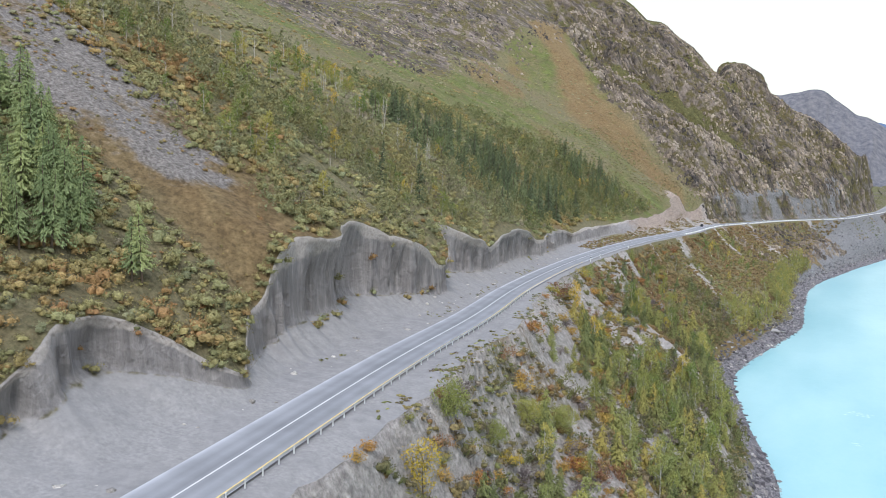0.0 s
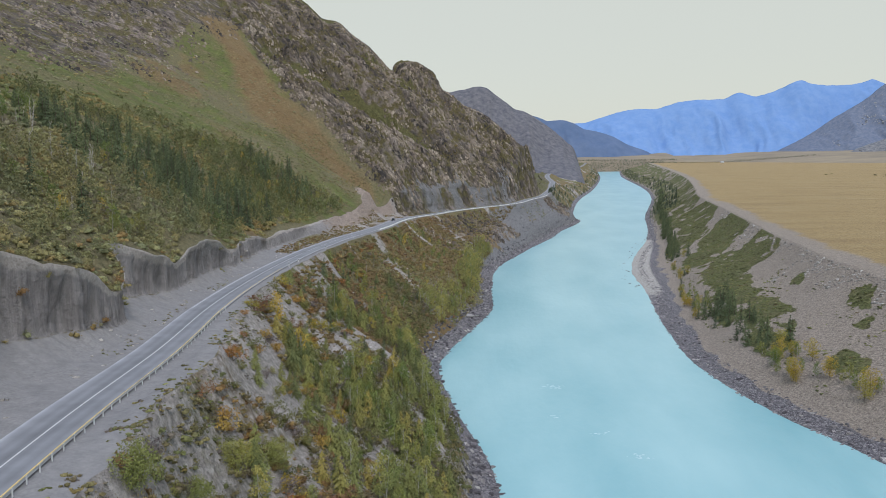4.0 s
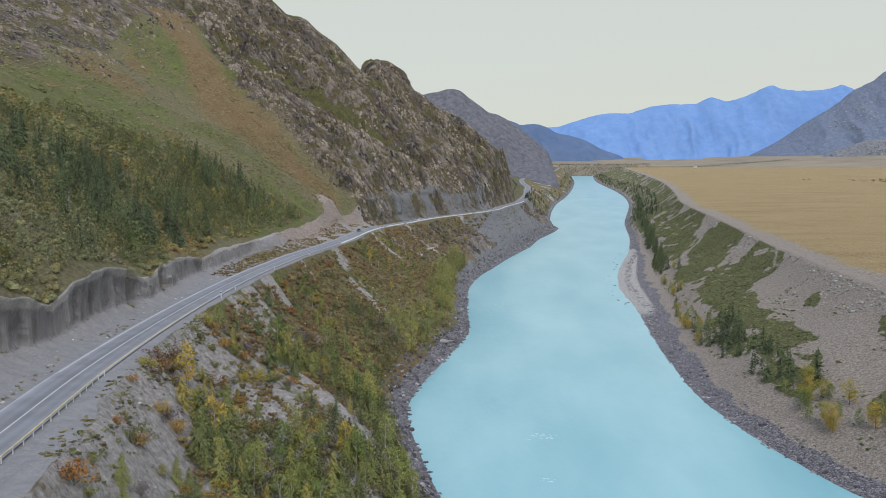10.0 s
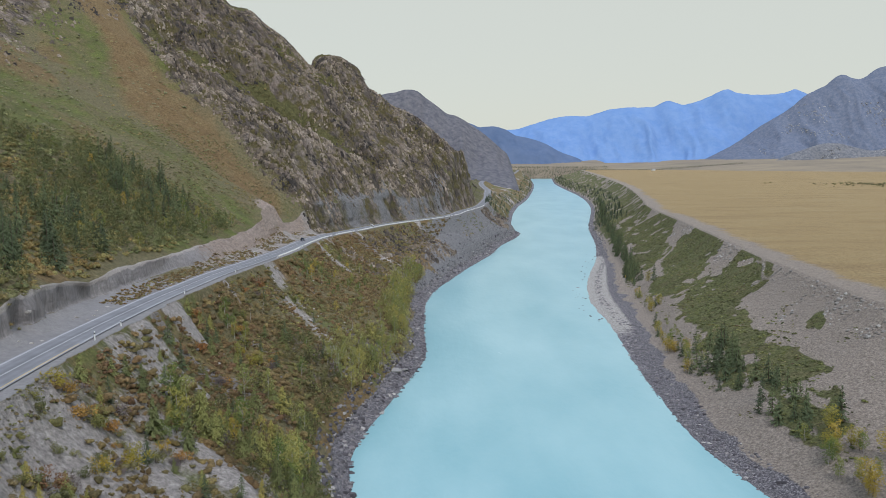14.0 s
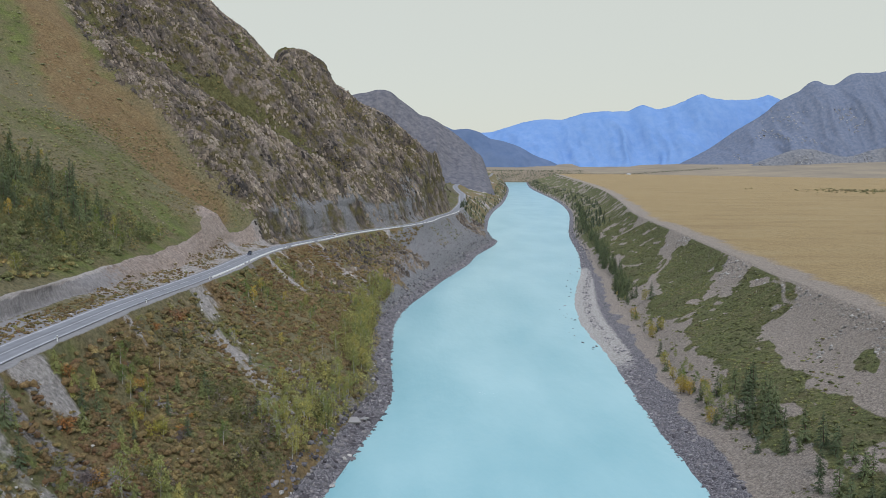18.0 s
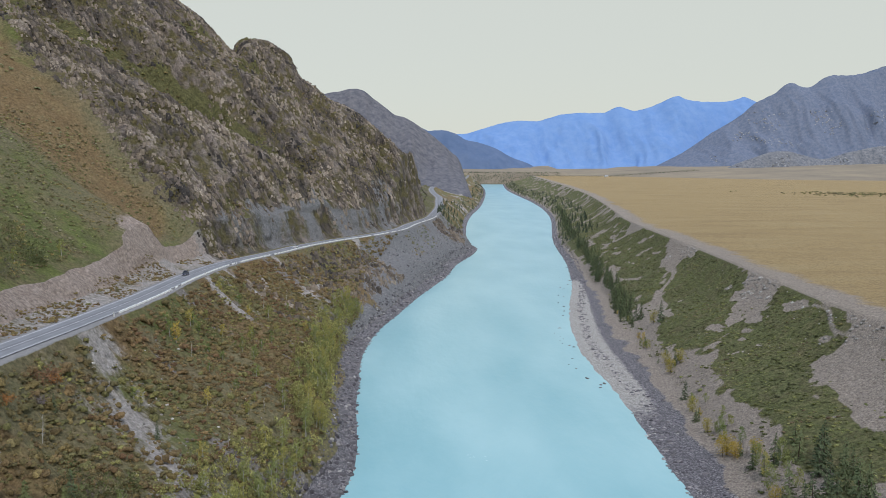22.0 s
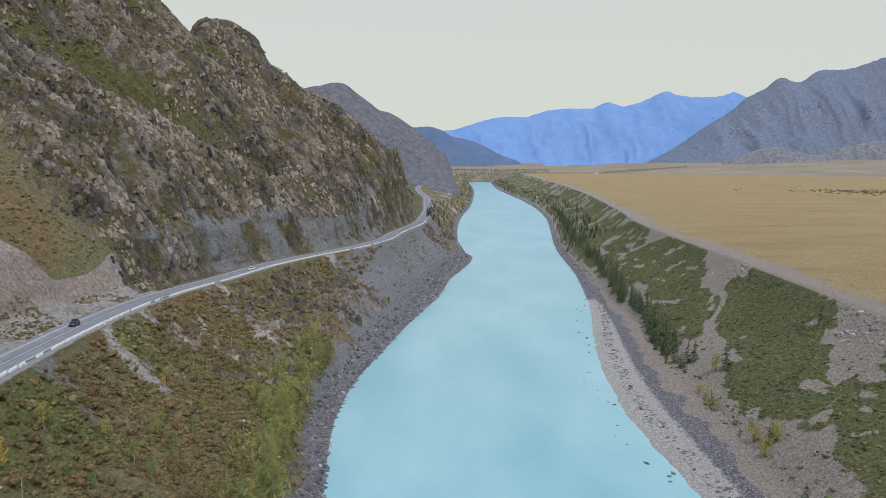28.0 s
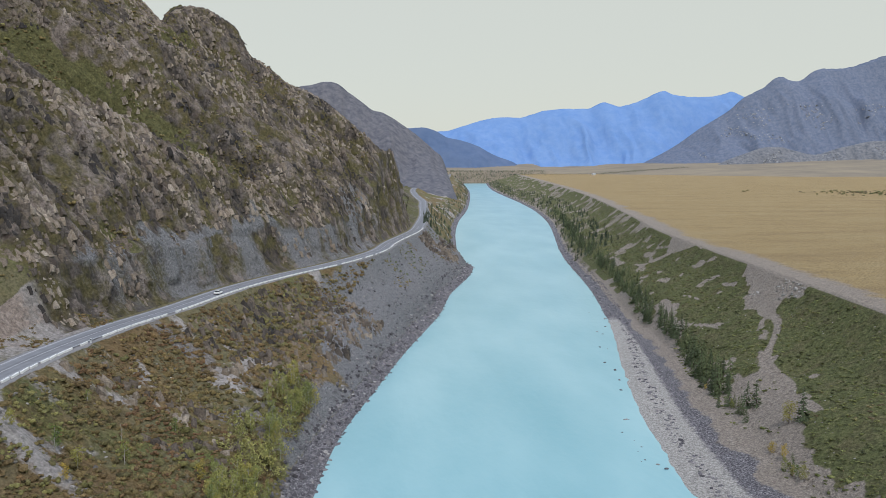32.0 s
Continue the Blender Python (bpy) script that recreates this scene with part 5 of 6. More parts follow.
y = np.random.default_rng(73).uniform(60, 350, 560)
x = np.interp(y, Y1, GX[:, np.argmax(GB == "cut")]) - np.random.default_rng(74).uniform(-0.1, 2.2, 560)
ok = (fbm(x, y, 14, 3, 375) > -0.3)
x, y = x[ok], y[ok]
stuff("cut_rim_scrub", "olive and yellow bushes overhanging the road cut", "shrubs", leafy_bushes, x, y, r.uniform(0.7, 1.8, len(x)), np.clip(r.normal(0.45, 0.22, len(x)), 0.0, 0.95), YELLOW_LEAF, 74)
x, y = scatter(1000, 92, 150, 0, 45, lambda x, y, u, q: (fbm(x, y, 12, 3, 331) > -0.3), 45)
stuff("cut_top_scrub", "yellow-olive bushes above the road cut", "shrubs", leafy_bushes, x, y, r.uniform(0.9, 2.1, len(x)), np.clip(r.normal(0.48, 0.22, len(x)), 0.0, 0.95), YELLOW_LEAF, 46)
x, y = scatter(10000, 110, 715, 50, 260, lambda x, y, u, q: (fbm(x, y, 26, 4, 333) > -0.38) & (y < rock_edge(x) - 12) & (q < 1.4 - y / 900), 47)
stuff("high_slope_scrub", "sparse olive and rust bushes on the high slope", "shrubs", low_bushes, x, y, r.uniform(0.3, 1.0, len(x)) ** 2 * 1.5 + 0.3, np.clip(scrub_tint(x, y, r, 335) + 0.14, 0.1, 0.9), YELLOW_LEAF, 48)
x, y = scatter(5200, 480, 690, 0.2, 75, lambda x, y, u, q: (fbm(x, y, 16, 4, 315) > -0.2) & (y < rock_edge(x)), 33)
stuff("upper_slope_scrub", "low scattered green and rust scrub on grass slope", "shrubs", low_bushes, x, y, r.uniform(0.5, 1.2, len(x)), np.clip(scrub_tint(x, y, r, 317), 0.2, 0.9), SCRUB_LEAF, 34)
def bank_keep(x, y, s, q):
    open_soil = 0.15 * step(0.5, 0.15, s) * step(330, 270, y) + 0.9 * slips(x, y) + 0.5 * step(0.68, 0.86, bank_spurs(x, y)) * step(-0.25, 0.2, fbm(x, y, 12, 3, 128))
    return (fbm(x, y, 13, 4, 319) + 0.35 * s + 0.45 * step(300, 345, y) - open_soil > -0.02 - 0.2 * q) & (s < 1.05 - (y - 680) / 190) & (x - line(y, ROAD_X) > 6)


x, y = on_bank(13500, 60, 900, 0.02, 1.0, bank_keep, 35)
near = y < 285
stuff("near_bank_scrub", "leafy rust, olive and purple-grey bushes below the road", "shrubs", leafy_bushes, x[near], y[near], r.uniform(0.3, 1.0, int(near.sum())) ** 2 * 1.6 + 0.55, np.clip(scrub_tint(x[near], y[near], r, 321) - 0.08, 0.05, 1), SCRUB_LEAF, 77)
x, y = x[~near], y[~near]
stuff("bank_scrub", "rust, olive and green scrub on the river bank", "shrubs", bushes, x, y, r.uniform(0.2, 1.0, len(x)) ** 3 * 1.9 + 0.42, np.clip(scrub_tint(x, y, r, 321) + 0.04 * step(400, 470, y) - 0.1 * step(0.75, 0.3, (x - line(y, ROAD_X)) / 40) - 0.06, 0.02, 1), HEATH_LEAF, 36)
x, y = on_bank(9500, 325, 720, 0.01, 0.98, lambda x, y, s, q: (fbm(x, y, 10, 4, 381) - 0.9 * slips(x, y) - 0.5 * step(0.68, 0.86, bank_spurs(x, y)) > -0.35) & (s < 1.05 - (y - 680) / 190) & (x - line(y, ROAD_X) > 6), 96)
stuff("bank_heath", "dense low brown heath on the steep river bank", "shrubs", low_bushes, x, y, r.uniform(0.3, 1.0, len(x)) ** 2 * 1.0 + 0.55, np.clip(scrub_tint(x, y, r, 383) - 0.1, 0.03, 0.9), HEATH_LEAF, 97, 0.7)
thickets = []
for k in range(5):
    q = np.random.default_rng(410 + k)
    cl = [((q.normal(0, 0.16), q.normal(0, 0.16), 0.25 + 0.75 * (j / 9) + q.uniform(-0.05, 0.05)), 0.2 * (1.25 - j / 9)) for j in range(10)]
    thickets.append(leaf_cloud(q, cl, 13, 0.055))
x, y = on_bank(1900, 110, 470, 0.22, 1.0, lambda x, y, s, q: (fbm(x, y, 24, 3, 307) + 1.1 * s - 0.62 > 0.5 * q - 0.25) & (slips(x, y) < 0.25), 49)
stuff("bank_thicket", "dense young green willow and larch thicket on the bank", "thicket", thickets, x, y, r.uniform(2.2, 5.2, len(x)), np.clip(r.normal(0.70, 0.15, len(x)), 0.3, 0.96), SCRUB_LEAF, 50, 1.0, 0.2)
x, y = scatter(4200, 165, 540, 1, 105, lambda x, y, u, q: fbm(x, y, 30, 3, 337) + 0.36 - u / 160 > 0.5 * q - 0.1, 51)
size, tint = r.uniform(2.6, 6.6, len(x)), np.clip(r.normal(0.68, 0.16, len(x)), 0.25, 0.95)
near = y < 330 + 25 * fbm(x, y, 30, 2, 314)
stuff("open_hillside_thicket", "pale yellow-green young trees among the scrub", "thicket", thickets, x[near], y[near], size[near], tint[near], YELLOW_LEAF, 52, 1.0, 0.2)
stuff("hillside_thicket", "young mixed trees among the hillside scrub", "thicket", thickets, x[~near], y[~near], size[~near], tint[~near], HILL_LEAF, 53, 1.0, 0.2)
x, y = on_bank(430, 440, 700, 0.68, 1.02, lambda x, y, s, q: s + 0.14 * fbm(x, y, 25, 2, 339) > 0.78, 53)
stuff("shore_willow_thicket", "yellow-green willow thicket above the boulders", "thicket", thickets, x, y, r.uniform(3.0, 6.5, len(x)), r.uniform(0.2, 0.9, len(x)), WILLOW_LEAF, 54, 1.0, 0.2)
x, y = on_bank(900, 735, 1150, 0.02, 0.7, lambda x, y, s, q: fbm(x, y, 22, 4, 323) > 0.12, 37)
stuff("talus_scrub", "patchy brown scrub on the grey talus slope", "shrubs", low_bushes, x, y, r.uniform(0.6, 1.6, len(x)), np.clip(scrub_tint(x, y, r, 325), 0.05, 0.7), SCRUB_LEAF, 38)
x, y = scatter(16000, 660, 1120, 0, 210, lambda x, y, u, q: (fbm(x, y, 22, 4, 327) - 2.0 * (ribs_of_rock(x, y) - 0.56) > -0.1) & (y > rock_edge(x) - 4), 39)
stuff("rock_ledge_scrub", "olive scrub in the gullies of the rocky mountain", "shrubs", low_bushes, x, y, r.uniform(0.3, 1.0, len(x)) ** 2 * 1.6 + 0.6, np.clip(r.normal(0.62, 0.2, len(x)), 0.15, 0.93), HEATH_LEAF, 40)
x, y = on_rise(24000, 340, 1500, 0.0, 0.97, lambda x, y, s, q: (juniper(x, y) > 0.4) & (q < 1.35 - y / 1500), 41)
stuff("terrace_juniper", "low dark green creeping juniper mats on the terrace slope", "shrubs", low_bushes, x, y, r.uniform(0.3, 1.0, len(x)) ** 2 * 1.0 + 0.5, np.clip(0.4 + 0.75 * fbm(x, y, 14, 3, 391) + r.normal(0, 0.24, len(x)), 0, 1), TERRACE_LEAF, 42, flat=0.42)
x, y = on_rise(4600, 340, 1000, 0.02, 0.9, lambda x, y, s, q: (juniper(x, y) < 0.3) & (fbm(x, y, 13, 4, 395) - 0.55 * s > -0.2 + 0.25 * q), 43)
stuff("terrace_tufts", "separate olive and brown tufts on the bare sand", "shrubs", low_bushes, x, y, r.uniform(0.3, 1.0, len(x)) ** 2 * 1.2 + 0.3, np.clip(r.normal(0.5, 0.28, len(x)), 0, 1), TERRACE_LEAF, 44, flat=0.6)
y = np.random.default_rng(56).uniform(380, 690, 2100)
off = np.random.default_rng(57).uniform(0.0, 1.0, 2100)
x = line(y, ROAD_X) - line(y, FOOT) * (0.75 + 0.25 * off) - line(y, CUT_W) * 0.62 * off
ok = fbm(x, y, 14, 3, 351) > -0.15
stuff("cut_apron_tufts", "dry brown tufts on the clay slope beside the road", "shrubs", low_bushes, x[ok], y[ok], r.uniform(0.35, 1.1, int(ok.sum())), np.clip(r.normal(0.42, 0.2, int(ok.sum())), 0.05, 0.9), HEATH_LEAF, 58)
y = np.random.default_rng(59).uniform(75, 330, 2000)
x = line(y, ROAD_X) + line(y, VERGE) + np.random.default_rng(60).normal(0.4, 2.0, 2000)
ok = (x > line(y, ROAD_X) + 6.2) & (fbm(x, y, 12, 3, 353) > -0.1)
stuff("verge_tufts", "green and straw-coloured tufts along the gravel verge", "grass", low_bushes, x[ok], y[ok], r.uniform(0.3, 0.9, int(ok.sum())), np.clip(r.normal(0.55, 0.22, int(ok.sum())), 0.2, 0.95), SCRUB_LEAF, 61, 0.6)

x, y = scatter(1300, 132, 190, 0, 95, lambda x, y, u, q: fbm(x, y, 12, 3, 377) > -0.15, 88)
stuff("scree_tufts", "small dark and rust tufts on the grey scree", "shrubs", leafy_bushes, x, y, r.uniform(0.3, 0.85, len(x)), np.clip(r.normal(0.3, 0.2, len(x)), 0, 0.9), YELLOW_LEAF, 89)
y = np.random.default_rng(78).uniform(60, 300, 260)
x = line(y, ROAD_X) - line(y, FOOT) * np.random.default_rng(79).uniform(0.75, 1.15, 260)
ok = fbm(x, y, 16, 2, 379) > 0.08
stuff("cut_foot_tufts", "green and straw tufts at the foot of the grey cut", "grass", leafy_bushes, x[ok], y[ok], r.uniform(0.2, 0.7, int(ok.sum())), np.clip(r.normal(0.6, 0.2, int(ok.sum())), 0.1, 0.9), SCRUB_LEAF, 81, 0.7)

# ---- stones ----
def stone_templates(seed, count=5):
    r = np.random.default_rng(seed)
    out = []
    for _ in range(count):
        bm = bmesh.new()
        bmesh.ops.create_icosphere(bm, subdivisions=1, radius=0.5)
        v = np.array([p.co[:] for p in bm.verts]) * (1 + r.normal(0, 0.16, (len(bm.verts), 1))) * r.uniform(0.65, 1.25, 3) * (1, 1, 0.75)
        f = np.array([[q.index for q in p.verts] for p in bm.faces])
        bm.free()
        out.append((v, f))
    return out


def stone_material(name, stops):
    return foliage(name, stops, True, 0.9, 0.12, (0.72, 1.16), (0.66, 1.3))


SHORE_STONE = stone_material("dark_wet_shore_stone", [(0.0, (0.075, 0.068, 0.075)), (0.45, (0.18, 0.168, 0.18)), (0.8, (0.32, 0.295, 0.285)), (1.0, (0.52, 0.49, 0.46))])
PALE_STONE = stone_material("pale_limestone_boulder", [(0.0, (0.16, 0.145, 0.13)), (0.6, (0.30, 0.275, 0.25)), (1.0, (0.52, 0.49, 0.45))])
stones = stone_templates(501)
r = np.random.default_rng(77)


def along(table, count, y0, y1, a, b, seed, power=1.0):
    q = np.random.default_rng(seed)
    y = y0 + (y1 - y0) * q.uniform(0, 1, count) ** power
    return line(y, table) + q.uniform(a, b, count), y


x, y = along(SHORE_L, 4600, 250, 1130, -9.5, 0.6, 61, 1.15)
stuff("left_shore_boulders", "dark purplish boulders along the river's edge", "boulders", stones, x, y, r.uniform(0.35, 1.0, len(x)) ** 2 * 2.2 + 0.3, np.clip(r.normal(0.38, 0.27, len(x)), 0, 1), SHORE_STONE, 62, 0.8, 0.15)
x, y = along(SHORE_R, 4200, 300, 1250, -0.6, 9.5, 63, 1.1)
ok = (y < 560) | (y > 870) | (x - line(y, SHORE_R) > 5)
x, y = x[ok], y[ok]
stuff("right_shore_boulders", "grey and purplish boulders along the terrace shore", "boulders", stones, x, y, r.uniform(0.35, 1.0, len(x)) ** 2 * 1.7 + 0.25, np.clip(r.normal(0.45, 0.24, len(x)), 0, 1), SHORE_STONE, 64, 0.8, 0.12)
x, y = along(SHORE_R, 900, 560, 880, 8, 27, 65)
stuff("gravel_bar_stones", "rounded pale and grey stones on the gravel bar", "stones", stones, x, y, r.uniform(0.15, 0.4, len(x)), r.uniform(0.6, 1, len(x)), SHORE_STONE, 66, 0.7, 0.08)
x, y = along(SHORE_R, 34, 560, 900, -9, -1, 67)
z_bed = ground_z(x, y)
stuff("river_stones", "scattered stones breaking the shallow river surface", "stones", stones, x, y, np.clip(-z_bed, 0.3, 2.0) * 1.6 + 0.8, r.uniform(0.1, 0.9, len(x)), SHORE_STONE, 68, 1.1, -0.3)
x, y = on_rise(5200, 395, 800, 0.62, 0.99, lambda x, y, s, q: (0.7 * fbm(x, y, 16, 3, 341) + 1.5 * (s - 0.8) > 0.0) & (juniper(x, y) < 0.3), 69)
stuff("terrace_boulder_field", "pale broken boulders below the terrace edge", "boulders", stones, x, y, r.uniform(0.3, 1.0, len(x)) ** 4 * 1.9 + 0.35, r.uniform(0.3, 1, len(x)), PALE_STONE, 70, 0.8, 0.1)
x, y = on_rise(1500, 560, 1400, 0.1, 1.0, lambda x, y, s, q: fbm(x, y, 25, 3, 343) > -0.1, 71)
stuff("terrace_loose_stones", "loose pale stones among the terrace scrub", "stones", stones, x, y, r.uniform(0.3, 0.9, len(x)), r.uniform(0.2, 1, len(x)), PALE_STONE, 72, 0.8, 0.1)
q = np.random.default_rng(73)
y = q.uniform(95, 640, 260)
x = line(y, ROAD_X) - q.uniform(1.0, 5.6, 260) - line(y, FOOT) * q.uniform(0.25, 0.8, 260)
x = np.minimum(x, line(y, ROAD_X) - 5.4)
stuff("fallen_stones", "pale fallen stones at the foot of the road cut", "stones", stones, x, y, q.uniform(0.15, 1.0, 260) ** 3 * 1.3 + 0.18, q.uniform(0.4, 1, 260), PALE_STONE, 74, 0.8, 0.05)
x, y = on_bank(1800, 120, 720, 0.02, 1.0, lambda x, y, s, q: fbm(x, y, 20, 4, 345) > 0.0, 75)
stuff("bank_stones", "loose stones on the river bank slope", "stones", stones, x, y, r.uniform(0.25, 1.0, len(x)) ** 2 * 1.2 + 0.2, r.uniform(0.1, 1, len(x)), PALE_STONE, 76, 0.8, 0.1)
x, y = on_bank(2600, 700, 1130, 0.05, 1.0, lambda x, y, s, q: q < 0.25 + 0.8 * s, 77)
stuff("talus_stones", "grey angular stones of the talus slope", "stones", stones, x, y, r.uniform(0.3, 1.0, len(x)) ** 2 * 1.6 + 0.25, r.uniform(0, 0.85, len(x)), SHORE_STONE, 78, 0.8, 0.1)
def block_templates(seed, count=8):
    """Angular blocks of broken rock."""
    q = np.random.default_rng(seed)
    out = []
    for _ in range(count):
        bm = bmesh.new()
        bmesh.ops.create_cube(bm, size=1.0)
        bmesh.ops.bevel(bm, geom=bm.edges[:], offset=0.12, segments=1, affect="EDGES")
        bmesh.ops.triangulate(bm, faces=bm.faces[:])
        v = np.array([p.co[:] for p in bm.verts])
        v = v + q.normal(0, 0.09, v.shape)
        v = np.array(v @ np.array(Euler((q.uniform(-0.5, 0.5), q.uniform(-0.9, 0.2), 0)).to_matrix()).T) * q.uniform(0.6, 1.4, 3) * (1, 1, 1.25)
        out.append((v, np.array([[t.index for t in p.verts] for p in bm.faces])))
        bm.free()
    return out


CRAG_STONE = stone_material("weathered_crag_rock", [(0.0, (0.048, 0.043, 0.04)), (0.3, (0.1, 0.083, 0.068)), (0.55, (0.192, 0.153, 0.116)), (0.8, (0.29, 0.236, 0.178)), (1.0, (0.385, 0.33, 0.265))])
blocks = block_templates(503)
x, y = scatter(4000, 620, 1120, 0, 190, lambda x, y, u, q: (y > rock_edge(x) + 2 + 9 * fbm(x, y, 40, 4, 21)) & (fbm(x, y, 16, 4, 347) + 1.0 * (ribs_of_rock(x, y) - 0.54) > -0.12), 79)
stuff("mountain_crags", "jagged grey-brown rock blocks covering the mountainside", "rocks", blocks, x, y, r.uniform(0.3, 1.0, len(x)) ** 3 * 1.0 + 0.35, np.clip(0.45 + 0.5 * fbm(x, y, 45, 3, 349) + r.normal(0, 0.16, len(x)), 0, 1), CRAG_STONE, 80, 0.9, 0.3)
columns = []
for k in range(8):
    q = np.random.default_rng(520 + k)
    v = np.array([[a, b, c] for c in (-0.5, 0.5) for a, b in ((-0.5, -0.5), (0.5, -0.5), (0.5, 0.5), (-0.5, 0.5))]) * (1.4, 0.8, 1.5) + q.normal(0, 0.2, (8, 3))
    v[4:, :2] *= 0.72
    v = v @ np.array(Euler((q.uniform(-0.25, 0.25), q.uniform(-0.45, 0.1), 0)).to_matrix()).T
    f = [[4, 5, 6], [4, 6, 7]] + [t for i in range(4) for t in ([i, (i + 1) % 4, (i + 1) % 4 + 4], [i, (i + 1) % 4 + 4, i + 4])]
    columns.append((v, np.array(f)))
x, y = scatter(76000, 640, 1120, -8, 215, lambda x, y, u, q: (y > rock_edge(x) - 4 + 9 * fbm(x, y, 40, 4, 21)) & ((u > 0) | (fbm(x, y, 9, 3, 393) > 0.1)) & (x < line(y, ROAD_X) - 8.5) & (fbm(x, y, 13, 4, 355) + 2.0 * (ribs_of_rock(x, y) - 0.56) > -0.05), 82)
u2, v2 = scatter(9000, 440, 790, 110, 235, lambda x, y, u, q: (x < -242 + 26 * fbm(x, y, 50, 4, 129)) & (y > 470) & (y < rock_edge(x)) & (fbm(x, y, 13, 4, 355) > -0.2), 84)
x, y = np.concatenate([x, u2]), np.concatenate([y, v2])
stuff("rock_columns", "upright broken rock edges on the brown mountainside", "rocks", columns, x, y, r.uniform(0.2, 1.0, len(x)) ** 3 * 1.5 + 0.36, np.clip(0.5 + 0.95 * fbm(x, y, 9, 4, 357) + r.normal(0, 0.12, len(x)), 0, 0.95), CRAG_STONE, 83, 0.95, 0.45, 0.5)

x, y = on_bank(9000, 180, 690, 0.02, 0.95, lambda x, y, s, q: slips(x, y) + 0.35 * step(0.7, 0.9, bank_spurs(x, y)) > 0.3 + 0.5 * q, 85)
stuff("slip_stones", "pale broken stones in the bare gullies of the bank", "stones", stones, x, y, r.uniform(0.3, 1.0, len(x)) ** 3 * 0.9 + 0.15, r.uniform(0.2, 1, len(x)), PALE_STONE, 86, 0.8, 0.1)

# ---- riverside trees too far off to tell apart ----
def conifer_template(seed):
    q = np.random.default_rng(seed)
    v, f = [], []
    for k in range(7):
        t = k / 6
        for b in range(6):
            a, ln = q.uniform(0, 6.283), (1 - t) * 1.7 * q.uniform(0.6, 1.1) + 0.25
            d, s = np.array([np.cos(a), np.sin(a), 0]), np.array([-np.sin(a), np.cos(a), 0])
            o, i = np.array([0, 0, 0.6 + 6.4 * t]), len(v)
            v += [o + (0, 0, 1.0), o + d * ln + s * 0.5 * ln - (0, 0, 0.5), o + d * ln - s * 0.5 * ln - (0, 0, 0.3)]
            f += [[i, i + 1, i + 2]]
    return np.array(v), np.array(f)


far_firs = [conifer_template(90 + k) for k in range(3)]
# Dark green made paler, with the haze of distance put into the leaf colour.
FAR_LEAF = foliage("hazed_riverside_foliage", [(0.0, (0.06, 0.085, 0.055)), (0.6, (0.095, 0.12, 0.07)), (1.0, (0.16, 0.165, 0.085))], True)
x, y = along(SHORE_L, 460, 1135, 3600, -34, -4, 91, 1.4)
stuff("far_left_riverside_trees", "dark green trees along the distant river bank", "trees", far_firs, x, y, r.uniform(0.35, 0.85, len(x)), r.uniform(0, 1, len(x)), FAR_LEAF, 92, 1.0, 0.3)
x, y = along(SHORE_R, 900, 1100, 3800, 6, 44, 93, 1.3)
stuff("far_right_riverside_trees", "dark green trees along the distant terrace foot", "trees", far_firs, x, y, r.uniform(0.35, 0.9, len(x)), r.uniform(0, 1, len(x)), FAR_LEAF, 94, 1.0, 0.3)
q = np.random.default_rng(95)
x, y = q.normal(790, 60, 260), q.normal(1640, 60, 260)
stuff("plain_thicket", "dark bushes in a patch on the golden plain", "shrubs", bushes, x, y, q.uniform(1.5, 4.0, 260), q.uniform(0.3, 0.7, 260), SCRUB_LEAF, 96)

# ---- boulders on the far slopes ----
def range_z(name, x, y):
    xs, ys, Z = RANGES[name]
    i = np.clip(np.searchsorted(ys, y) - 1, 0, len(ys) - 2)
    f = (y - ys[i]) / (ys[i + 1] - ys[i])
    return np.array([np.interp(a, xs, Z[k]) * (1 - g) + np.interp(a, xs, Z[k + 1]) * g for a, k, g in zip(x, i, f)])


# Pale stone whose bluish tint is painted haze.
HAZY_STONE = stone_material("haze_tinted_pale_boulders", [(0.0, (0.13, 0.14, 0.17)), (0.5, (0.24, 0.245, 0.265)), (1.0, (0.40, 0.395, 0.39))])
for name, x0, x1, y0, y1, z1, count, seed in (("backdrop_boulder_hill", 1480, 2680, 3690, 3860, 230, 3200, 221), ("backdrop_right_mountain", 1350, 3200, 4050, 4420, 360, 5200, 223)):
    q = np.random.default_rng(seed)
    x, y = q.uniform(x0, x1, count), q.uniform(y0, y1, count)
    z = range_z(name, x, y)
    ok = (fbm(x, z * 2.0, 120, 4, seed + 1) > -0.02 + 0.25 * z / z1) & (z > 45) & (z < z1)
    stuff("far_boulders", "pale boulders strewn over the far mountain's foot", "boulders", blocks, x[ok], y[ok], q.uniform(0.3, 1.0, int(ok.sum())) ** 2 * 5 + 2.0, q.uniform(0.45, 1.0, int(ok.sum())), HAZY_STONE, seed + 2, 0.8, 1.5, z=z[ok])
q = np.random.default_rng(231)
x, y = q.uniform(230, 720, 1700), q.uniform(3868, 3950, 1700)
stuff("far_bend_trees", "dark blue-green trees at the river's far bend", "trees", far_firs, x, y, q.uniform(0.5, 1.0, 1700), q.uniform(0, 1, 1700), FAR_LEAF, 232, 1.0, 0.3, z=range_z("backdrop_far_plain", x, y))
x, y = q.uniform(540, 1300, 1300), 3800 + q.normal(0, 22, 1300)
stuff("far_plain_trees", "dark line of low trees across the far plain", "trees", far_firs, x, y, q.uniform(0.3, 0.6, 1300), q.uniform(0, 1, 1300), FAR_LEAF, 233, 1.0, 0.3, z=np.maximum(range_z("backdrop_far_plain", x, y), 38))

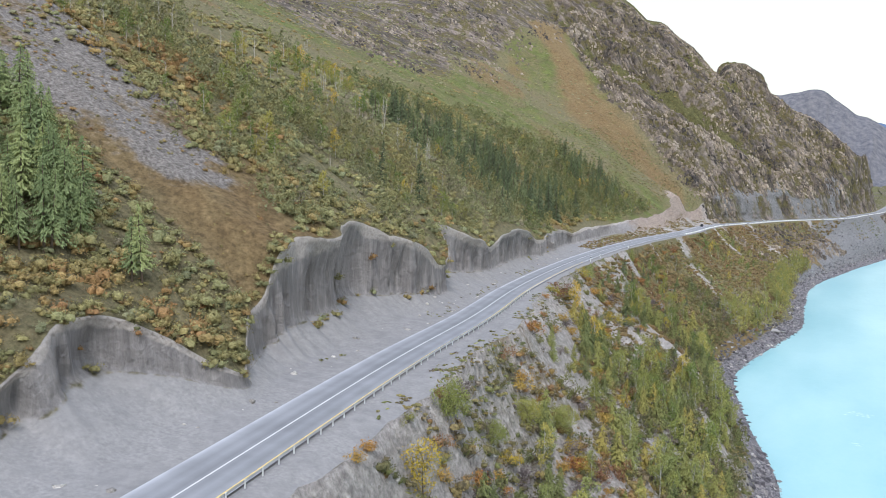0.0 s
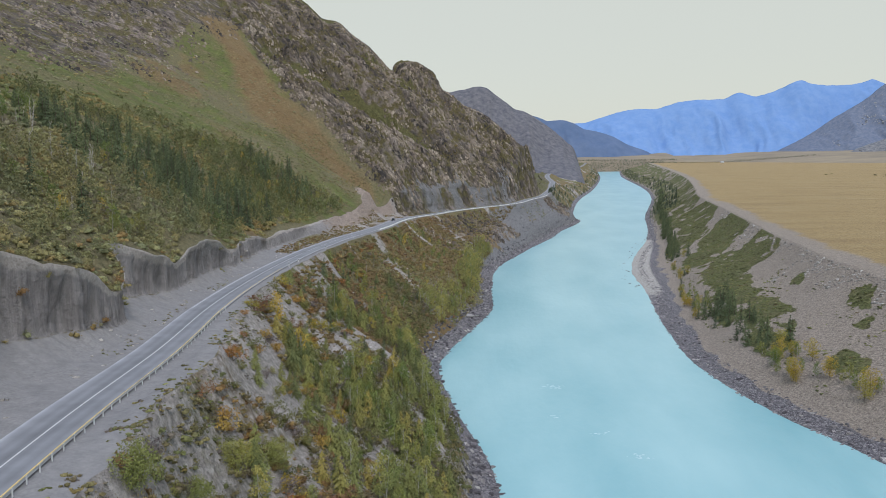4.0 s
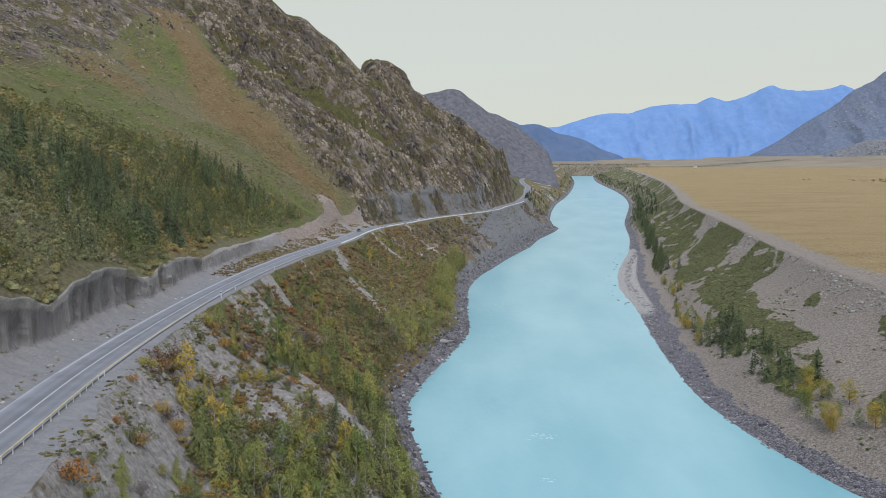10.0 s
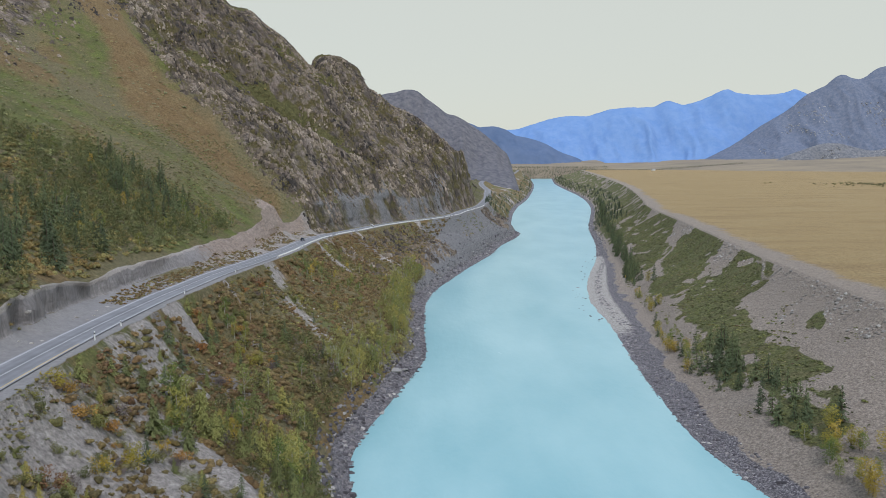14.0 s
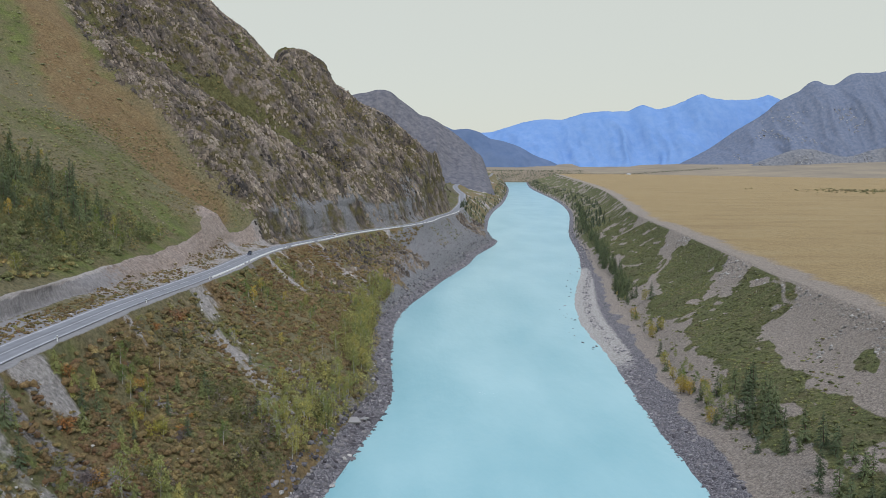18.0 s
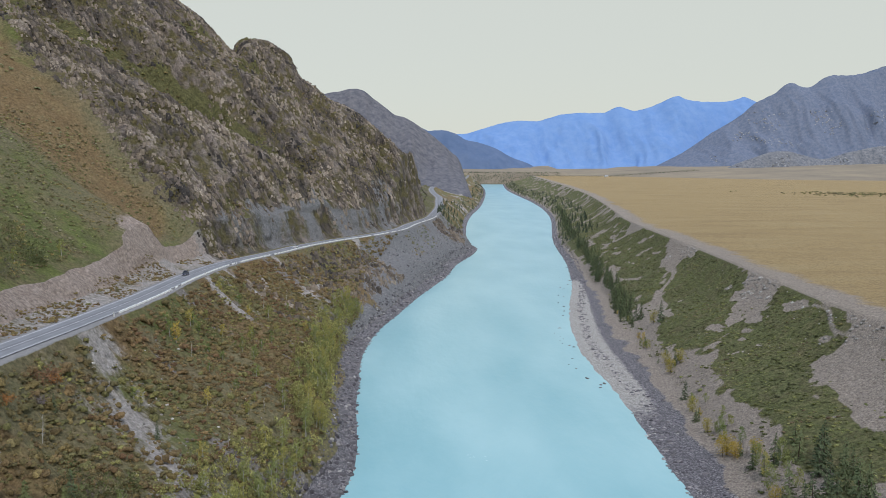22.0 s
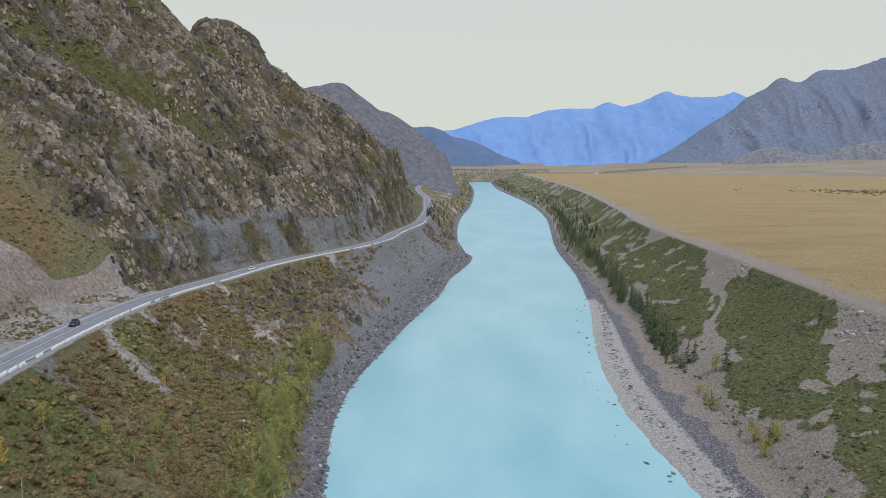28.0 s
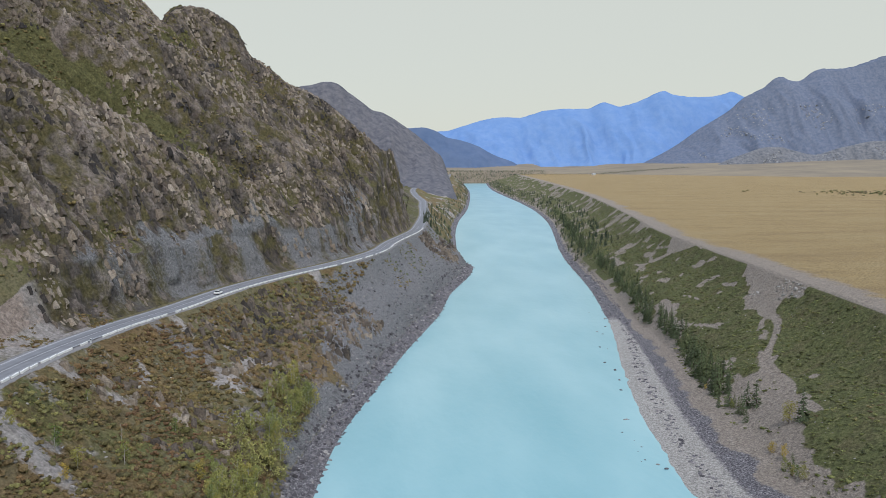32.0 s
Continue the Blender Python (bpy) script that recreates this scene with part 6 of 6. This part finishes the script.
# ---- white water ----
FOAM = simple("white_foam", (0.55, 0.68, 0.70), 0.6)
v, f = [], []
q = np.random.default_rng(98)
for cx, cy, spread, count in ((13, 366, 2.0, 26), (12.6, 333, 1.2, 10), (25.5, 318, 1.6, 14), (34.5, 300, 1.8, 18), (22, 520, 2.4, 8)):
    for _ in range(count):
        px, py, s = cx + q.normal(0, spread), cy + q.normal(0, 1.2), q.uniform(0.12, 0.5)
        i, n = len(v), 6
        a0 = q.uniform(0, 6.283)
        v += [(px + s * 1.4 * q.uniform(0.6, 1.2) * np.cos(a0 + k), py + s * 0.6 * q.uniform(0.6, 1.2) * np.sin(a0 + k), 0.02 + 0.03 * q.uniform()) for k in np.arange(n) / n * 6.283]
        f += [[i, i + 1, i + 2, i + 3], [i, i + 3, i + 4, i + 5]]
tagged(new("river_foam", tri_mesh("river_foam", np.array(v), np.array(f), FOAM)), "small white ripples on the turquoise river", "foam", kind="stuff")

# ---- beside the road ----
GALVANISED = simple("galvanised_steel", (0.60, 0.61, 0.61), 0.55, 0.15)
WHITEWASH = simple("whitewashed_concrete", (0.72, 0.72, 0.70), 0.85)
BLACK_PAINT = simple("black_paint", (0.02, 0.02, 0.02), 0.6)


def guard_rail():
    t = thing("guard_rail", "galvanised steel guard rail beside the mountain road", "guard rail")
    bm = bmesh.new()
    box(bm, (0.12, 0.16, 0.85), (0, 0, 0.35), bevel=0.02)
    post = bm_mesh("post", bm, GALVANISED)
    for k, y in enumerate(np.arange(40, 249, 3.0)):
        x0, y0, z0, a = at_road(y, 4.35)
        p = part("post", post, t)
        p.matrix_basis = pose(x0, y0, z0, 0, 0, math.degrees(a))
    for y in np.arange(40, 244, 6.0):
        x0, y0, z0, a = at_road(y, 4.25)
        x1, y1, z1, b = at_road(y + 6.05, 4.25)
        bm = bmesh.new()
        prof = [(0.0, 0.40), (0.07, 0.46), (0.0, 0.54), (0.0, 0.57), (0.07, 0.65), (0.0, 0.72)]
        rows = [[bm.verts.new((px + (-1) * off, py, pz + h)) for off, h in prof] for px, py, pz in ((x0, y0, z0), (x1, y1, z1))]
        for i in range(5):
            bm.faces.new((rows[0][i], rows[1][i], rows[1][i + 1], rows[0][i + 1]))
        bmesh.ops.solidify(bm, geom=bm.faces[:], thickness=0.012)
        part("beam", bm_mesh("beam", bm, GALVANISED), t)


guard_rail()


def parapet():
    t = thing("parapet_block", "whitewashed low concrete guard block at the road edge", "guard block", "guard blocks along the road")
    bm = bmesh.new()
    box(bm, (0.36, 3.5, 0.55), (0, 0, 0.30), bevel=0.05)
    part("block", bm_mesh("block", bm, WHITEWASH), t)
    bm = bmesh.new()
    box(bm, (0.5, 3.1, 0.12), (0, 0, 0.02), bevel=0.03)
    part("footing", bm_mesh("footing", bm, simple("weathered_concrete", (0.35, 0.34, 0.32), 0.9)), t)
    return t


first = parapet()
r = np.random.default_rng(88)
done = False
for y in list(np.arange(512, 628, 4.4)) + list(np.arange(632, 1085, 4.1)):
    if r.uniform() < 0.12:
        continue
    x0, y0, z0, a = at_road(y, 4.55)
    m = pose(x0, y0, z0 - 0.12, r.normal(0, 1.0), r.normal(0, 1.5), math.degrees(a) + r.normal(0, 1.5))
    if done:
        copy_thing(first, m)
    else:
        first.matrix_basis, done = m, True


def delineator():
    t = thing("roadside_post", "white roadside marker post with a black band", "post", "marker posts along the road")
    bm = bmesh.new()
    box(bm, (0.14, 0.14, 1.25), (0, 0, 0.62), bevel=0.03)
    part("shaft", bm_mesh("shaft", bm, WHITEWASH), t)
    bm = bmesh.new()
    box(bm, (0.15, 0.15, 0.22), (0, 0, 0.95), bevel=0.02)
    part("band", bm_mesh("band", bm, BLACK_PAINT), t, "black painted band")
    return t


d0 = delineator()
for k, y in enumerate((334, 350, 400, 452, 505, 556, 606, 655, 704, 752)):
    x0, y0, z0, a = at_road(y, 4.9 if y < 500 else 5.2)
    m = pose(x0, y0, z0 - 0.15, 0, 0, math.degrees(a)) @ Matrix.Diagonal((1.6, 1.6, 1.5 if k == 0 else 1.0, 1))
    if k == 0:
        d0.matrix_basis = m
        d0.scale = m.to_scale()
    else:
        d0s = d0.scale.copy()
        d0.scale = (1, 1, 1)
        copy_thing(d0, m)
        d0.scale = d0s


# ---- cars ----
GLASS = simple("dark_car_glass", (0.02, 0.025, 0.03), 0.08)
TYRE = simple("tyre_rubber", (0.02, 0.02, 0.02), 0.9)
RIM = simple("alloy_rim", (0.5, 0.5, 0.52), 0.3, 0.8)
LAMP = simple("headlight_glass", (0.75, 0.76, 0.78), 0.15)
TAIL = simple("tail_light_red", (0.35, 0.02, 0.02), 0.3)


def shell(sections, mat, name):
    """A closed loft through rectangles (x, half width, low, high) along the car's length."""
    bm = bmesh.new()
    rings = []
    for x, w, lo, hi in sections:
        e = 0.12 * w
        rings.append([bm.verts.new(p) for p in ((w - e, x, lo), (w, x, lo + 0.12), (w, x, hi - 0.12), (w - e, x, hi), (-w + e, x, hi), (-w, x, hi - 0.12), (-w, x, lo + 0.12), (-w + e, x, lo))])
    for a, b in zip(rings, rings[1:]):
        for i in range(8):
            bm.faces.new((a[i], a[(i + 1) % 8], b[(i + 1) % 8], b[i]))
    bm.faces.new(rings[0][::-1])
    bm.faces.new(rings[-1])
    bmesh.ops.recalc_face_normals(bm, faces=bm.faces[:])
    return bm_mesh(name, bm, mat)


def car(label, paint, y, off, turn):
    t = thing("car", label, "car")
    part("body", shell([(-2.15, 0.75, 0.35, 0.80), (-1.9, 0.86, 0.25, 0.95), (-0.9, 0.88, 0.22, 0.98), (0.8, 0.88, 0.22, 0.95), (1.6, 0.86, 0.25, 0.85), (2.15, 0.72, 0.35, 0.70)], paint, "body"), t)
    part("window", shell([(-1.75, 0.62, 0.92, 1.15), (-1.1, 0.74, 0.92, 1.40), (0.2, 0.74, 0.92, 1.42), (1.05, 0.64, 0.90, 1.14)], GLASS, "window"), t, "dark tinted glass")
    part("roof", shell([(-1.15, 0.66, 1.36, 1.62), (-0.9, 0.68, 1.36, 1.64), (0.0, 0.68, 1.36, 1.64), (0.25, 0.64, 1.36, 1.62)], paint, "roof"), t)
    for sx in (-1, 1):
        for sy in (-1.35, 1.35):
            bm = bmesh.new()
            m = Matrix.Translation((sx * 0.80, sy, 0.32)) @ Matrix.Rotation(math.pi / 2, 4, "Y")
            bmesh.ops.create_cone(bm, cap_ends=True, segments=14, radius1=0.32, radius2=0.32, depth=0.22, matrix=m)
            w = part("wheel", bm_mesh("wheel", bm, TYRE), t, "black rubber tyre")
            bm = bmesh.new()
            bmesh.ops.create_cone(bm, cap_ends=True, segments=10, radius1=0.2, radius2=0.17, depth=0.03, matrix=Matrix.Translation((sx * 0.925, sy, 0.32)) @ Matrix.Rotation(sx * math.pi / 2, 4, "Y"))
            part("rim", bm_mesh("rim", bm, RIM), w, "alloy rim")
        bm = bmesh.new()
        box(bm, (0.36, 0.1, 0.16), (sx * 0.55, 2.12, 0.60), bevel=0.02)
        part("headlight", bm_mesh("headlight", bm, LAMP), t, "clear headlight")
        bm = bmesh.new()
        box(bm, (0.30, 0.1, 0.16), (sx * 0.58, -2.13, 0.68), bevel=0.02)
        part("tail_light", bm_mesh("tail_light", bm, TAIL), t, "red tail light")
    x0, y0, z0, a = at_road(y, off)
    t.matrix_basis = pose(x0, y0, z0 + 0.07, 0, 0, math.degrees(a) + turn)
    return t


car("dark blue sedan on the grey mountain road", simple("dark_blue_car_paint", (0.02, 0.025, 0.05), 0.25), 604, -1.8, 180)
car("white saloon car on the grey mountain road", simple("white_car_paint", (0.75, 0.75, 0.74), 0.25), 742, 1.75, 0)


# ---- a small white house far out on the plain ----
def far_house(x0, y0):
    t = thing("house", "tiny white house far across the golden plain", "house")
    bm = bmesh.new()
    box(bm, (14, 9, 4.5), (0, 0, 2.2))
    part("wall", bm_mesh("wall", bm, WHITEWASH), t)
    bm = bmesh.new()
    a = [bm.verts.new(p) for p in ((-7.6, -5.2, 4.4), (7.6, -5.2, 4.4), (7.6, 5.2, 4.4), (-7.6, 5.2, 4.4), (-7.6, 0, 7.4), (7.6, 0, 7.4))]
    for idx in ((0, 1, 5, 4), (2, 3, 4, 5), (0, 4, 3), (1, 2, 5), (0, 3, 2, 1)):
        bm.faces.new([a[i] for i in idx])
    part("roof", bm_mesh("roof", bm, simple("grey_roof_sheet", (0.32, 0.33, 0.35), 0.6)), t)
    for k in (-4, 0, 4):
        bm = bmesh.new()
        box(bm, (1.4, 0.1, 1.5), (k, -4.53, 2.4))
        part("window", bm_mesh("window", bm, GLASS), t)
    t.matrix_basis = pose(x0, y0, float(ground_z(x0, y0)[0]) - 0.2, 0, 0, 20)


far_house(842, 3590)


# ---- outcrops in the talus below the road ----
x, y = on_bank(6400, 625, 1130, 0.03, 0.92, lambda x, y, s, q: (fbm(x * 0.6, y, 26, 4, 385) > 0.12) | (slips(x, y) > 0.3) | ((y > 1045) & (y < 1110) & (s > 0.35)), 98)
stuff("bank_outcrop", "brown rock outcrops standing out of the grey talus", "rocks", columns, x, y, r.uniform(0.25, 1.0, len(x)) ** 3 * 1.7 + 0.4, np.clip(0.5 + 0.5 * fbm(x, y, 14, 3, 387) + r.normal(0, 0.12, len(x)), 0, 1), CRAG_STONE, 99, 1.2, 0.5)
x, y = on_bank(2600, 690, 1100, 0.02, 0.75, lambda x, y, s, q: (fbm(x * 0.6, y, 26, 4, 385) > 0.02) & (fbm(x, y, 9, 3, 389) > 0.0), 100)
stuff("outcrop_scrub", "rust and olive tufts among the outcrops", "shrubs", low_bushes, x, y, r.uniform(0.4, 1.3, len(x)), np.clip(r.normal(0.35, 0.25, len(x)), 0, 0.95), HEATH_LEAF, 101)


# ---- broken concrete at the water's edge ----
def slab(x, y, size, turn, tip):
    t = thing("concrete_slab", "broken grey concrete slab lying at the water's edge", "concrete slab", "broken slabs on the shore")
    bm = bmesh.new()
    box(bm, size, (0, 0, 0), 0, 0.06)
    for v in bm.verts:
        v.co += Vector((0.12 * math.sin(7 * v.co.y), 0.15 * math.sin(5 * v.co.x), 0.0))
    part("block", bm_mesh("block", bm, simple("weathered_slab_concrete", (0.27, 0.26, 0.25), 0.9)), t)
    bm = bmesh.new()
    for k in range(3):
        box(bm, (0.05, 1.1, 0.05), (size[0] * (k - 1) * 0.3, size[1] / 2 + 0.3, 0.02))
    part("steel_bar", bm_mesh("steel_bar", bm, simple("rusty_steel", (0.16, 0.08, 0.05), 0.8, 0.5)), t)
    t.matrix_basis = pose(x, y, float(ground_z([x], [y])[0]) + 0.35, tip, 6, turn)


slab(-24.0, 481.0, (5.2, 3.4, 0.6), 25, 9)
slab(-20.5, 486.5, (3.4, 2.2, 0.5), 60, -7)
